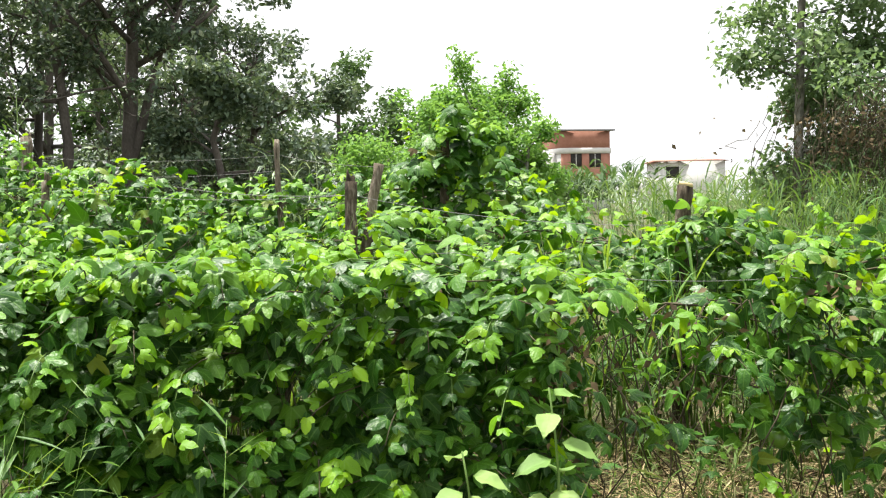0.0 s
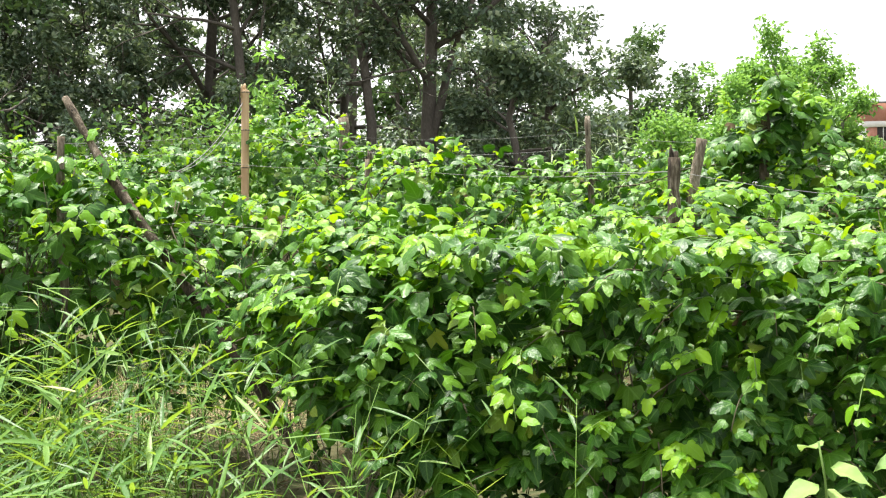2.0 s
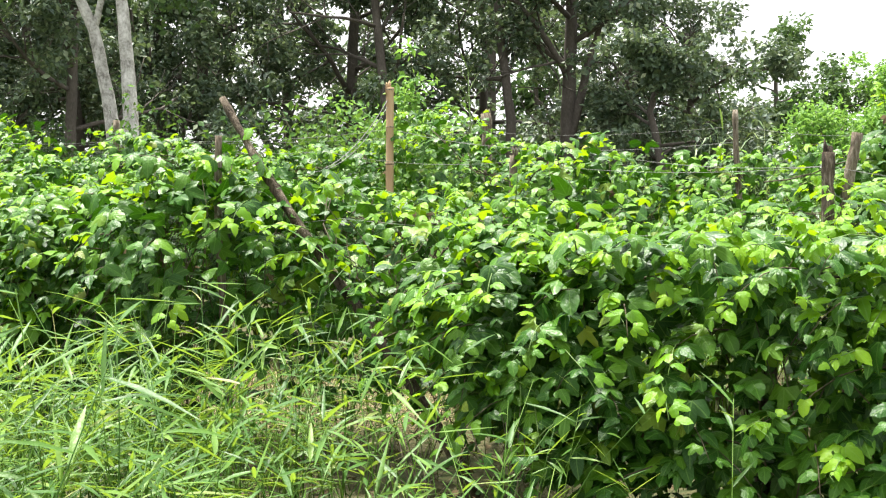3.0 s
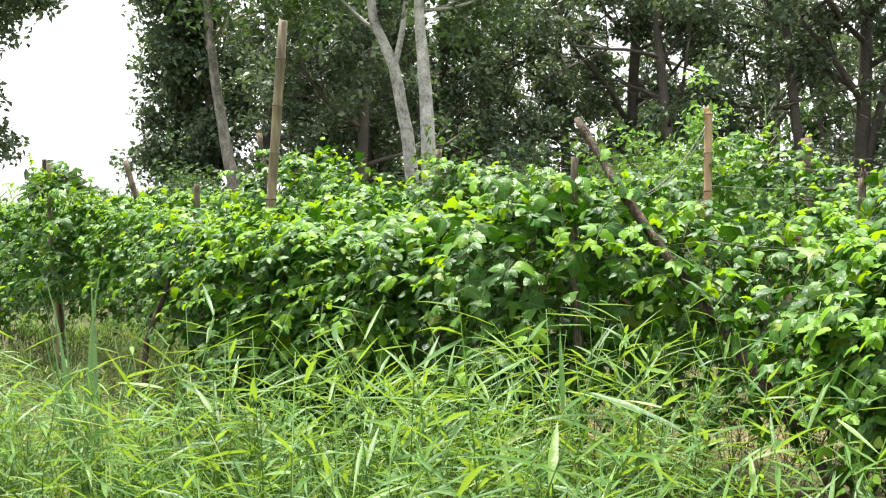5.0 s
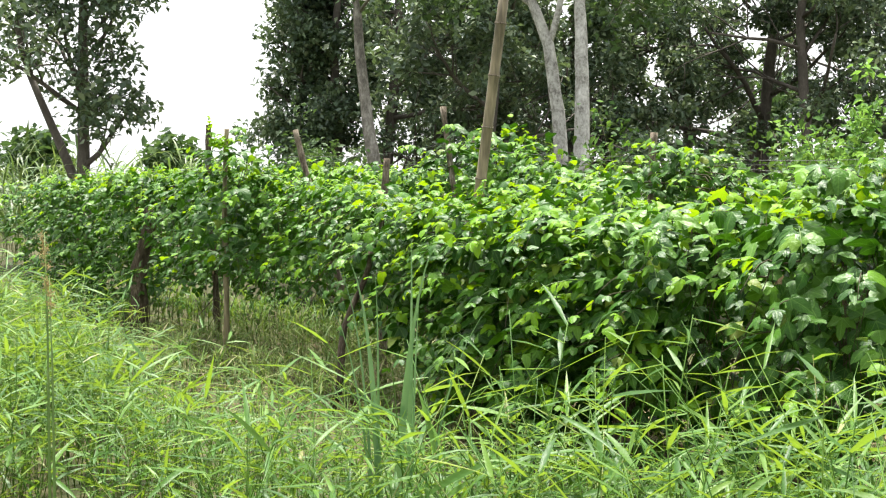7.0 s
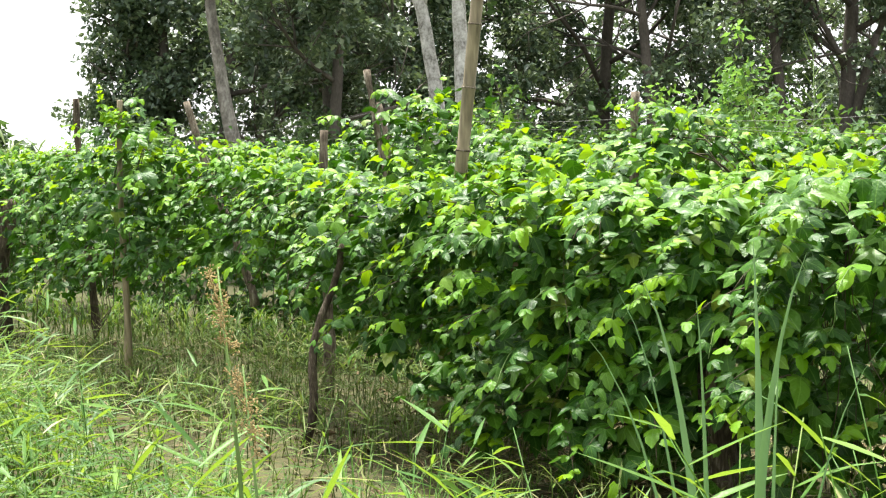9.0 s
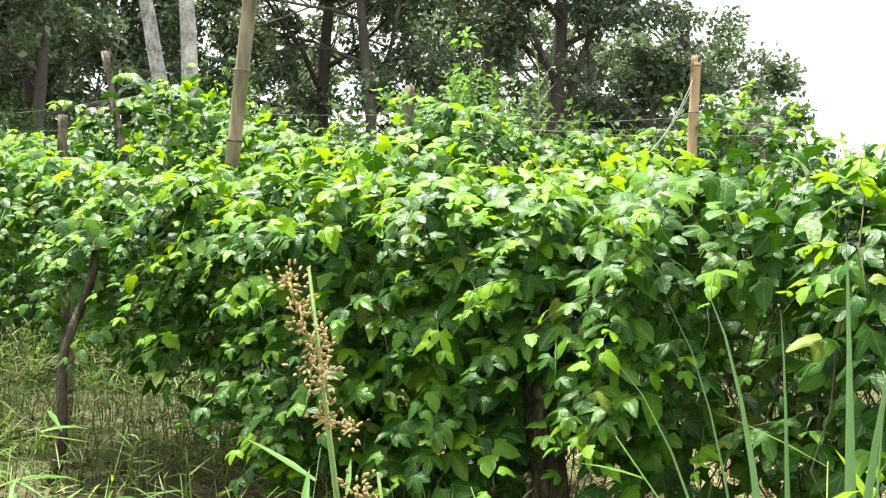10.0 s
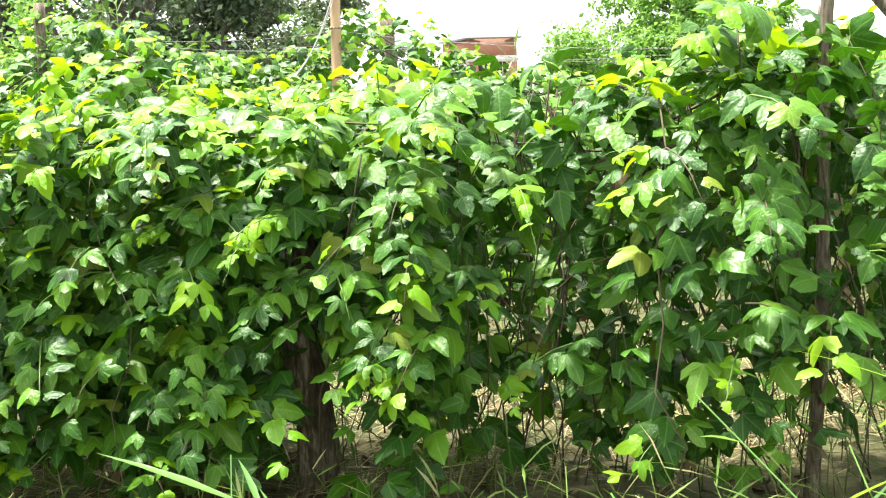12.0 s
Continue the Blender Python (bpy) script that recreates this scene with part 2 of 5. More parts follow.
# ---- mesh helpers ----
def mesh_from(name, verts, tris=None, quads=None, uv=None, slots=None, smooth=False):
    """A mesh from arrays of vertices, triangles and quads; uv and slots go by vertex and by face."""
    me = bpy.data.meshes.new(name)
    verts = np.asarray(verts, np.float32).reshape(-1, 3)
    tris = np.zeros((0, 3), np.int32) if tris is None else np.asarray(tris, np.int32).reshape(-1, 3)
    quads = np.zeros((0, 4), np.int32) if quads is None else np.asarray(quads, np.int32).reshape(-1, 4)
    loops = np.concatenate([tris.ravel(), quads.ravel()])
    me.vertices.add(len(verts))
    me.vertices.foreach_set("co", verts.ravel())
    me.loops.add(len(loops))
    me.loops.foreach_set("vertex_index", loops)
    nf = len(tris) + len(quads)
    me.polygons.add(nf)
    start = np.concatenate([np.arange(len(tris)) * 3, len(tris) * 3 + np.arange(len(quads)) * 4]).astype(np.int32)
    me.polygons.foreach_set("loop_start", start)
    if slots is not None:
        me.polygons.foreach_set("material_index", np.asarray(slots, np.int32))
    if smooth:
        me.polygons.foreach_set("use_smooth", np.ones(nf, bool))
    me.update(calc_edges=True)
    if uv is not None:
        lay = me.uv_layers.new(name="UVMap")
        lay.data.foreach_set("uv", np.asarray(uv, np.float32)[loops].ravel())
    me.validate()
    return me


def part(name, me, material, parent=None, label="", kind=""):
    """Links a mesh as one object, under its thing if there is one."""
    ob = new(name, me)
    for m in material if isinstance(material, (list, tuple)) else [material]:
        if len(me.materials) < (len(material) if isinstance(material, (list, tuple)) else 1):
            me.materials.append(m)
    if parent is not None:
        ob.parent = parent
    return tagged(ob, label, kind=kind)


def thing(name, label, category, group="", place=(0, 0, 0), kind=""):
    ob = new(name)
    ob.location = place
    ob.empty_display_size = 0.1
    return tagged(ob, label, category, group, kind)


class Geo:
    """Collects tubes and blades into one mesh."""

    def __init__(self):
        self.v, self.t, self.q, self.n = [], [], [], 0

    def add(self, v, t=None, q=None):
        self.v.append(np.asarray(v, float))
        if t is not None and len(t):
            self.t.append(np.asarray(t) + self.n)
        if q is not None and len(q):
            self.q.append(np.asarray(q) + self.n)
        self.n += len(v)

    def tube(self, pts, radii, seg=7, knob=0.0, rng=None):
        pts = np.asarray(pts, float)
        k = len(pts)
        radii = np.broadcast_to(np.asarray(radii, float), (k,))
        d = np.gradient(pts, axis=0)
        d /= np.linalg.norm(d, axis=1, keepdims=True) + 1e-9
        ref = np.array([0.31, 0.95, 0.05]) if abs(d[:, 2]).mean() > 0.6 else np.array([0.05, 0.1, 1.0])
        a = np.cross(d, ref)
        a /= np.linalg.norm(a, axis=1, keepdims=True) + 1e-9
        b = np.cross(d, a)
        ang = np.linspace(0, 2 * np.pi, seg, endpoint=False)
        r = radii[:, None] * np.ones(seg)
        if knob and rng is not None:
            r = r * (1 + rng.uniform(-knob, knob, r.shape))
        v = pts[:, None] + r[..., None] * (np.cos(ang)[None, :, None] * a[:, None] + np.sin(ang)[None, :, None] * b[:, None])
        i = np.arange(seg)
        j = (i + 1) % seg
        rows = [np.stack([s * seg + i, s * seg + j, (s + 1) * seg + j, (s + 1) * seg + i], 1) for s in range(k - 1)]
        v = np.concatenate([v.reshape(-1, 3), pts[:1], pts[-1:]])
        caps = np.concatenate([np.stack([j, i, i * 0 + k * seg], 1), np.stack([(k - 1) * seg + i, (k - 1) * seg + j, i * 0 + k * seg + 1], 1)])
        self.add(v, caps, np.concatenate(rows))

    def blade(self, base, way, length, width, droop, side, seg=4, fold=0.15):
        """A grass blade from base along way, bending down by droop."""
        s = np.linspace(0, 1, seg + 1)
        mid = base + np.outer(s * length, way)
        mid[:, 2] -= droop * length * s**2
        w = width * np.minimum(1.0, 0.45 + 2.0 * s) * (1 - s**1.8)
        w[0] = width * 0.4
        l, r = mid - np.outer(w / 2, side), mid + np.outer(w / 2, side)
        mid[:, 2] -= fold * w
        v = np.concatenate([l[:-1], mid, r[:-1]])
        k = seg
        i = np.arange(k - 1)
        m0, r0 = k, k + k + 1
        q = np.concatenate([np.stack([i, m0 + i, m0 + i + 1, i + 1], 1), np.stack([m0 + i, r0 + i, r0 + i + 1, m0 + i + 1], 1)])
        t = np.array([[k - 1, m0 + k - 1, m0 + k], [m0 + k - 1, r0 + k - 1, m0 + k]])
        self.add(v, t, q)

    def shape(self):
        """The collected mesh as vertices and triangles, to scatter."""
        v = np.concatenate(self.v)
        t = list(self.t)
        for q in self.q:
            t += [q[:, :3], q[:, [0, 2, 3]]]
        return v, np.concatenate(t), v[:, :2]

    def mesh(self, name, smooth=True):
        return mesh_from(name, np.concatenate(self.v), np.concatenate(self.t) if self.t else None, np.concatenate(self.q) if self.q else None, smooth=smooth)


def unit(v):
    return v / (np.linalg.norm(v, axis=-1, keepdims=True) + 1e-9)


def hash_noise(x, y, seed=0):
    """Smooth noise from -1 to 1 over arrays of x and y."""
    out = np.zeros_like(x)
    rng = np.random.default_rng(seed)
    for o in range(5):
        f = 1.0 * 1.55**o
        for _ in range(2):
            a = rng.uniform(0, 6.28)
            out = out + np.sin(f * (np.cos(a) * x + np.sin(a) * y) + rng.uniform(0, 6.28)) / 1.35**o
    return out / 4.2


# ---- leaf shapes ----
def lobed_leaf(rng, deep=1.0, fine=True, rings=(0.58, 1.0)):
    """A three-lobed arched blade in a unit size: base at the origin, tip along +y, upper side +z. deep: 1 for deep lobes, 0 for a plain pointed blade."""
    sp = rng.uniform(50, 62)
    lobes = [(0.0, 1.0, 0), (radians(sp), rng.uniform(0.6, 0.82) * (0.45 + 0.55 * deep), 1), (radians(-sp), rng.uniform(0.6, 0.82) * (0.45 + 0.55 * deep), -1)]
    reach = radians(rng.uniform(34, 41) + 32 * (1 - deep))
    degs = [0, 5, 13, 22, 30, sp - 19, sp - 9, sp, sp + 8, sp + 22, sp + 55] if fine else [0, 11, 28, sp - 13, sp, sp + 14, sp + 48]
    th = np.radians([-d for d in degs[:0:-1]] + degs)
    r = np.zeros_like(th) + 0.13
    for phi, length, side in lobes:
        d = th - phi
        wide = np.where(d * side > 0, radians(78), reach)
        r = np.maximum(r, length * np.clip(1 - (np.abs(d) / wide) ** 1.65, 0, 1) ** 0.64 * (1 + 0.09 * np.exp(-((d / 0.09) ** 2))))
    r = r * (1 + rng.uniform(-0.035, 0.035, len(r)))
    v, uv = [np.zeros((1, 3))], [np.zeros((1, 2))]
    droop, fold, wave, ph, curl = rng.uniform(0.15, 0.75), rng.uniform(-0.1, 0.2), rng.uniform(0.015, 0.05), rng.uniform(0, 6), rng.uniform(0.35, 1.05)
    lean, twist = rng.uniform(-0.15, 0.15), rng.uniform(-0.25, 0.25)
    for k in rings:
        x, y = np.sin(th) * r * k, np.cos(th) * r * k
        off = np.min([np.abs(np.sin(th - p)) * r * k + (np.cos(th - p) < 0) * 0.2 for p, _, _ in lobes], axis=0)
        z = -droop * y * np.abs(y) - curl * x**2 + fold * off + wave * k * k * np.sin(7 * th + ph) + twist * x * y + lean * x
        v.append(np.stack([x, y, z], 1))
        uv.append(np.stack([x, y], 1))
    m = len(th)
    i = np.arange(m - 1)
    tris = [np.stack([0 * i, 1 + i + 1, 1 + i], 1)]
    for k in range(len(rings) - 1):
        a, b = 1 + k * m + i, 1 + (k + 1) * m + i
        tris += [np.stack([a, a + 1, b], 1), np.stack([a + 1, b + 1, b], 1)]
    return np.concatenate(v), np.concatenate(tris)[:, ::-1] * 1, np.concatenate(uv)


def plain_leaf(rng):
    """An ovate leaf, folded on its rib: 6 triangles."""
    w, bend, fold = rng.uniform(0.2, 0.32), rng.uniform(0.1, 0.35), rng.uniform(0.05, 0.15)
    ys = [0, 0.3, 0.68, 1.0]
    v = [(0, 0, 0), (0, 0.3, -bend * 0.09), (0, 0.68, -bend * 0.46), (0, 1, -bend), (-w, 0.33, fold - bend * 0.1), (-w * 0.7, 0.7, fold * 0.7 - bend * 0.5), (w, 0.33, fold - bend * 0.1), (w * 0.7, 0.7, fold * 0.7 - bend * 0.5)]
    t = [(0, 1, 4), (1, 2, 5), (1, 5, 4), (2, 3, 5), (0, 6, 1), (1, 7, 2), (1, 6, 7), (2, 7, 3)]
    v = np.array(v)
    return v, np.array(t)[:, ::-1], v[:, :2]


def slim_leaf(rng):
    """A folded pointed leaf of four faces."""
    w, bend, fold = rng.uniform(0.2, 0.3), rng.uniform(0.1, 0.35), rng.uniform(0.03, 0.12)
    v = np.array([(0, 0, 0), (-w, 0.4, fold - bend * 0.15), (w, 0.4, fold - bend * 0.15), (0, 0.5, -bend * 0.25), (0, 1, -bend)])
    return v, np.array([(0, 3, 1), (0, 2, 3), (1, 3, 4), (3, 2, 4)]), v[:, :2]


def broad_leaf(rng):
    """A large ovate leaf with a wavy margin and a sunken rib."""
    k = 8
    y = np.linspace(0, 1, k)
    w = 0.38 * np.sin(np.pi * y**0.75) * (1 - 0.25 * y)
    bend = rng.uniform(0.2, 0.5)
    rows = []
    for c in (-1, -0.5, 0, 0.5, 1):
        z = -bend * y**2 + 0.1 * abs(c) * w / 0.38 + 0.035 * abs(c) * np.sin(y * 14 + c + rng.uniform(0, 3))
        rows.append(np.stack([c * w, y, z], 1))
    v = np.concatenate(rows)
    t = []
    for c in range(4):
        for i in range(k - 1):
            a, b = c * k + i, (c + 1) * k + i
            t += [(a, b, a + 1), (b, b + 1, a + 1)]
    return v, np.array(t), v[:, :2]


def small_leaf(rng):
    """A far leaf: a folded pointed blade of two faces."""
    w, f = rng.uniform(0.22, 0.34), rng.uniform(0.05, 0.2)
    v = np.array([(0, 0, 0), (-w, 0.45, f), (0, 1, -f), (w, 0.45, f)])
    return v, np.array([(0, 2, 1), (0, 3, 2)]), v[:, :2]


RNG = np.random.default_rng(7)
LEAVES_FINE = [lobed_leaf(RNG, d) for d in (1.0, 1.05, 0.95, 0.9, 1.0, 1.0, 0.75, 0.6, 0.5, 0.4)]
LEAVES_COARSE = [lobed_leaf(RNG, d, False, (0.55, 1.0)) for d in (1.0, 1.0, 0.9, 0.75, 0.55, 0.4)]
LEAVES_INNER = [lobed_leaf(RNG, 1.0, False, (1.0,)) for _ in range(6)]
LEAVES_BROAD = [broad_leaf(RNG) for _ in range(3)]
LEAVES_FAR = [small_leaf(RNG) for _ in range(4)]
LEAVES_PLAIN = [plain_leaf(RNG) for _ in range(5)]
LEAVES_SLIM = [slim_leaf(RNG) for _ in range(5)]


def leaf_frames(pos, normal, tip, size):
    """Matrices that set leaves at pos, with their upper side along normal and their tip as near tip as can be."""
    n = unit(normal)
    y = unit(tip - (tip * n).sum(-1, keepdims=True) * n)
    x = np.cross(y, n)
    return pos, np.stack([x, y, n], -1) * np.asarray(size)[:, None, None]


def scatter(name, shapes, pos, rot, pick, slot=None):
    """One mesh with a leaf of shapes[pick] at every place."""
    vs, ts, us, ss, base = [], [], [], [], 0
    for k, (v, t, uv) in enumerate(shapes):
        sel = np.nonzero(pick == k)[0]
        if not len(sel):
            continue
        w = np.einsum("nij,vj->nvi", rot[sel], v) + pos[sel][:, None]
        vs.append(w.reshape(-1, 3))
        ts.append((t[None] + base + (np.arange(len(sel)) * len(v))[:, None, None]).reshape(-1, 3))
        us.append(np.tile(uv, (len(sel), 1)))
        if slot is not None:
            ss.append(np.repeat(slot[sel], len(t)))
        base += len(sel) * len(v)
    return mesh_from(name, np.concatenate(vs), np.concatenate(ts), uv=np.concatenate(us), slots=np.concatenate(ss) if slot is not None else None, smooth=True)


def planted(name, shapes, places, size, rng, tilt=0.12):
    """One mesh with a whole plant of shapes at each of places (x, y), turned and scaled by size."""
    n = len(places)
    a = rng.uniform(0, 6.28, n)
    up = unit(np.stack([rng.normal(0, tilt, n), rng.normal(0, tilt, n), np.ones(n)], 1))
    pos = np.concatenate([np.asarray(places, float)[:, :2], np.zeros((n, 1))], 1)
    pos, rot = leaf_frames(pos, up, np.stack([np.cos(a), np.sin(a), 0 * a], 1), size)
    return scatter(name, shapes, pos, rot, rng.integers(0, len(shapes), n))


# ---- ground ----
def build_ground():
    xs = np.concatenate([np.linspace(-400, -30, 12), np.linspace(-28, 20, 97), np.linspace(24, 400, 12)])
    ys = np.concatenate([np.linspace(-400, -8, 10), np.linspace(-6, 30, 73), np.linspace(34, 400, 14)])
    gx, gy = np.meshgrid(xs, ys)
    near = np.exp(-((gx + 4) ** 2 + (gy - 8) ** 2) / 900.0)
    gz = 0.05 * hash_noise(gx * 1.1, gy * 1.1, 3) * near - 0.03
    w = len(xs)
    i, j = np.meshgrid(np.arange(w - 1), np.arange(len(ys) - 1))
    a = (j * w + i).ravel()
    me = mesh_from("ground", np.stack([gx, gy, gz], -1).reshape(-1, 3), quads=np.stack([a, a + 1, a + w + 1, a + w], 1), smooth=True)
    return tagged(part("ground", me, M_SOIL), "earth ground with dry litter and thin grass", "ground", kind="structure")


build_ground()


# ---- trellis vines ----
SHARED_LEAVES = {}


def shared_leaf(k, slot):
    if (k, slot) not in SHARED_LEAVES:
        v, t, uv = LEAVES_FINE[k]
        me = mesh_from("vine_leaf", v, t, uv=uv, smooth=True)
        me.materials.append((M_LEAF, M_YOUNG_SUNLIT, M_YELLOW, M_DEAD)[slot])
        SHARED_LEAVES[k, slot] = me
    return SHARED_LEAVES[k, slot]


def vine(label, stations, per_metre, seed, fine=True, leaf=0.07, single=0, stretch=(0, 0), hanging=30, fruits=(), shoots=24, bump=0.22, young_sunlit_top=0.55, trunk=None, dead=0.02, front_share=0.6, rise=0.1, core=0.45, flare=0.0, sprays=0.085):
    """A passion fruit vine over a wire: stations are (x, y of the front, top, bottom, depth) along the row."""
    rng = np.random.default_rng(seed)
    st = np.array(stations, float)
    run = np.concatenate([[0], np.cumsum(np.hypot(np.diff(st[:, 0]), np.diff(st[:, 1])))])
    total = run[-1]

    def at(s):
        return [np.interp(s, run, st[:, c]) for c in range(5)]

    n = int(per_metre * 1.32 * total)
    s = rng.uniform(0, total, n)
    x, y, top, bot, depth = at(s)
    ds = 0.05
    x2, y2 = at(np.minimum(s + ds, total))[:2]
    x1, y1 = at(np.maximum(s - ds, 0))[:2]
    along = unit(np.stack([x2 - x1, y2 - y1, 0 * x], 1))
    out = np.stack([along[:, 1], -along[:, 0], 0 * x], 1)
    out = np.where(out[:, 1:2] > 0, -out, out)
    u = rng.uniform(0, 1, n)
    zone = np.where(u < front_share, 0, np.where(u < 0.87, 1, 2))
    h = rng.uniform(0, 1, n) ** 0.85
    z = np.where(zone == 1, top, bot + (top - bot) * h)
    inner = rng.uniform(0, 1, n) ** 1.4
    ragged = hash_noise(s * 5.0, s * 0 + 1.3, seed + 5)
    z = np.where(zone == 0, np.maximum(z, bot + 0.16 * ragged), z)
    lump = hash_noise(s * 4.2, z * 4.2, seed)
    tlump = hash_noise(s * 3.4, 4 + h * 3.0, seed + 1)
    round_top = np.clip((z - (top - 0.28)) / 0.28, 0, 1) ** 2 * 0.16
    hole = hash_noise(s * 7.0, z * 7.0, seed + 9) < -0.32
    inner = np.where((zone == 0) & hole, 0.55 + 0.45 * inner, inner)
    inset = np.where(zone == 0, round_top - bump * lump + inner * 0.42 - flare * (1 - h), np.where(zone == 1, h * depth, depth + bump * lump - inner * 0.2))
    z = np.where(zone == 1, z + 0.11 * tlump - inner * 0.2 + rise * h + rng.normal(0, 0.02, n), z)
    pos = np.stack([x, y, z], 1) - out * inset[:, None]
    pos += rng.normal(0, 0.025, (n, 3))
    pos[:, 2] = np.maximum(pos[:, 2], 0.04)
    face = np.where(zone == 1, 0.2, np.where(zone == 0, 1.0, -1.0))[:, None]
    up = np.where(zone == 1, 1.0, 0.95)[:, None] * np.array([0, 0, 1.0])
    flat = np.where(inner < 0.3, rng.uniform(-0.2, 0.45, n), rng.uniform(0.4, 1.4, n))[:, None]
    normal = out * face * flat + up + rng.normal(0, 0.46, (n, 3))
    tip = out * face * 0.9 + np.where(zone == 1, -0.05, -0.12)[:, None] * np.array([0, 0, 1.0]) + rng.normal(0, 0.8, (n, 3)) * np.array([1, 1, 0.7])
    size = leaf * rng.uniform(0.55, 1.3, n)
    high = np.clip((pos[:, 2] - (top - 0.22)) / 0.25, 0, 1)
    # bright young colour grows commoner upwards: partly young growth, partly painted sunlight
    young = rng.uniform(0, 1, n) < 0.02 + young_sunlit_top * high * (1 - inner)
    slot = young.astype(int)
    slot[rng.uniform(0, 1, n) < 0.0006] = 2
    slot[(rng.uniform(0, 1, n) < dead) & (inner > 0.35) & (zone == 0)] = 3
    size = np.where(slot == 1, size * 0.85, np.where(slot == 3, size * 0.5, size))
    shapes = (LEAVES_FINE if fine else LEAVES_COARSE) + LEAVES_INNER
    inside = len(LEAVES_FINE if fine else LEAVES_COARSE)
    pick = np.where(inner < 0.25, rng.integers(0, inside, n), inside + rng.integers(0, len(LEAVES_INNER), n))
    nc = int(core * 1.5 * n)
    cdead = rng.uniform(0, 1, nc) < 0.05
    cs = rng.uniform(0, total, nc)
    cx, cy, ct, cb, cd = at(cs)
    co = out[rng.integers(0, n, nc)] * 0 + out.mean(0)
    cz = cb + 0.05 + (ct - cb - 0.1) * rng.uniform(0, 1, nc)
    cp = np.stack([cx, cy, cz], 1) - co * (0.22 + (np.maximum(cd, 0.3) - 0.2) * rng.uniform(0, 0.8, nc))[:, None]
    P, N, T, S, K, L = [pos, cp], [normal, rng.normal(0, 0.5, (nc, 3)) + np.array([0, -0.5, 0.6])], [tip, rng.normal(0, 0.6, (nc, 3)) + np.array([0, 0, -0.5])], [size, leaf * rng.uniform(0.8, 1.3, nc) * np.where(cdead, 0.4, 1.0)], [pick, inside + rng.integers(0, len(LEAVES_INNER), nc)], [slot, np.where(cdead, 3, 0)]

    stems, shoot_stems = Geo(), Geo()
    # leafy sprays that arch out of the mass
    for _ in range(int(per_metre * sprays * total)):
        q = rng.uniform(0, total)
        sx, sy, stp, sbt, sd = (float(c) for c in at(q))
        k = int(np.argmin(np.abs(s - q)))
        o, side = out[k], along[k]
        on_top = rng.uniform() < 0.3
        f = rng.uniform()
        zz = stp if on_top else sbt + 0.1 + (stp - sbt - 0.1) * f
        swell = -bump * float(hash_noise(np.array([q * 4.2]), np.array([zz * 4.2]), seed)[0]) - flare * (1 - f)
        p0 = np.array([sx, sy, zz]) - o * (rng.uniform(0, sd * 0.8) if on_top else swell + 0.1)
        go = unit(o * (0.5 if on_top else 1.0) + np.array([0, 0, 0.5 if on_top else 0.3]) + side * rng.normal(0, 0.8))
        ln = rng.uniform(0.16, 0.4)
        tt = np.linspace(0, 1, 5)
        pts = p0 + np.outer(tt * ln, go) + np.outer(tt**2 * ln * 0.55, [0, 0, -1.0])
        (stems if rng.uniform() < 0.5 else shoot_stems).tube(pts, np.linspace(0.003, 0.0015, 5), 4)
        m = rng.integers(5, 10)
        f = np.linspace(0.1, 1, m)
        lp = np.stack([np.interp(f, tt, pts[:, c]) for c in range(3)], 1)
        hand = np.where(np.arange(m) % 2, 1.0, -1.0)[:, None] * unit(np.cross(go, [0, 0, 1.0]))
        aim = hand + go * 0.7 + o * 0.3 + rng.normal(0, 0.35, (m, 3)) + np.array([0, 0, -0.1])
        P.append(lp + unit(aim) * 0.025)
        N.append(np.array([0, 0, 1.0]) + o * rng.uniform(0.1, 0.8) + rng.normal(0, 0.25, (m, 3)))
        T.append(aim)
        S.append(leaf * np.linspace(1.2, 0.6, m) * rng.uniform(0.8, 1.15, m))
        K.append(rng.integers(0, inside, m))
        # tips take the young colour, more often on top to paint sunlight there
        tipful = rng.uniform() < (0.85 if on_top else 0.3)
        L.append(np.where((f > 0.58) & tipful, 1, 0))
    # young shoots that stand off the curtain
    for _ in range(int(0.65 * shoots * total)):
        q = rng.uniform(0, total)
        sx, sy, stp, sbt, sd = (float(c) for c in at(q))
        k = int(np.argmin(np.abs(s - q)))
        o = out[k]
        on_top = rng.uniform() < 0.45
        zz = stp + 0.02 if on_top else stp - (stp - sbt - 0.1) * rng.uniform() ** 1.5
        p0 = np.array([sx, sy, zz]) - o * (rng.uniform(0, sd * 0.8) if on_top else -bump * float(hash_noise(np.array([q * 4.2]), np.array([zz * 4.2]), seed)[0]) + 0.03)
        go = unit(o * (0.4 if on_top else 1.0) + np.array([0, 0, 0.9 if on_top else 0.35]) + rng.normal(0, 0.35, 3))
        ln = rng.uniform(0.12, 0.34)
        tt = np.linspace(0, 1, 5)
        pts = p0 + np.outer(tt * ln, go) + np.outer(tt**2 * ln * 0.35, [0, 0, -1.0])
        shoot_stems.tube(pts, np.linspace(0.0026, 0.0013, 5), 4)
        if fine:
            a = rng.uniform(0, 6.28)
            w = np.linspace(0, 1, 9)
            curl = np.stack([np.cos(a + w * 5) * 0.012 * w, np.sin(a + w * 5) * 0.012 * w, -0.03 * w**2], 1)
            shoot_stems.tube(pts[rng.integers(2, 5)] + curl + np.outer(w * rng.uniform(0.05, 0.13), unit(go + rng.normal(0, 0.6, 3))), np.linspace(0.0011, 0.0006, 9), 3)
        m = rng.integers(4, 8)
        f = np.linspace(0.25, 1, m)
        lp = np.stack([np.interp(f, tt, pts[:, c]) for c in range(3)], 1)
        P.append(lp)
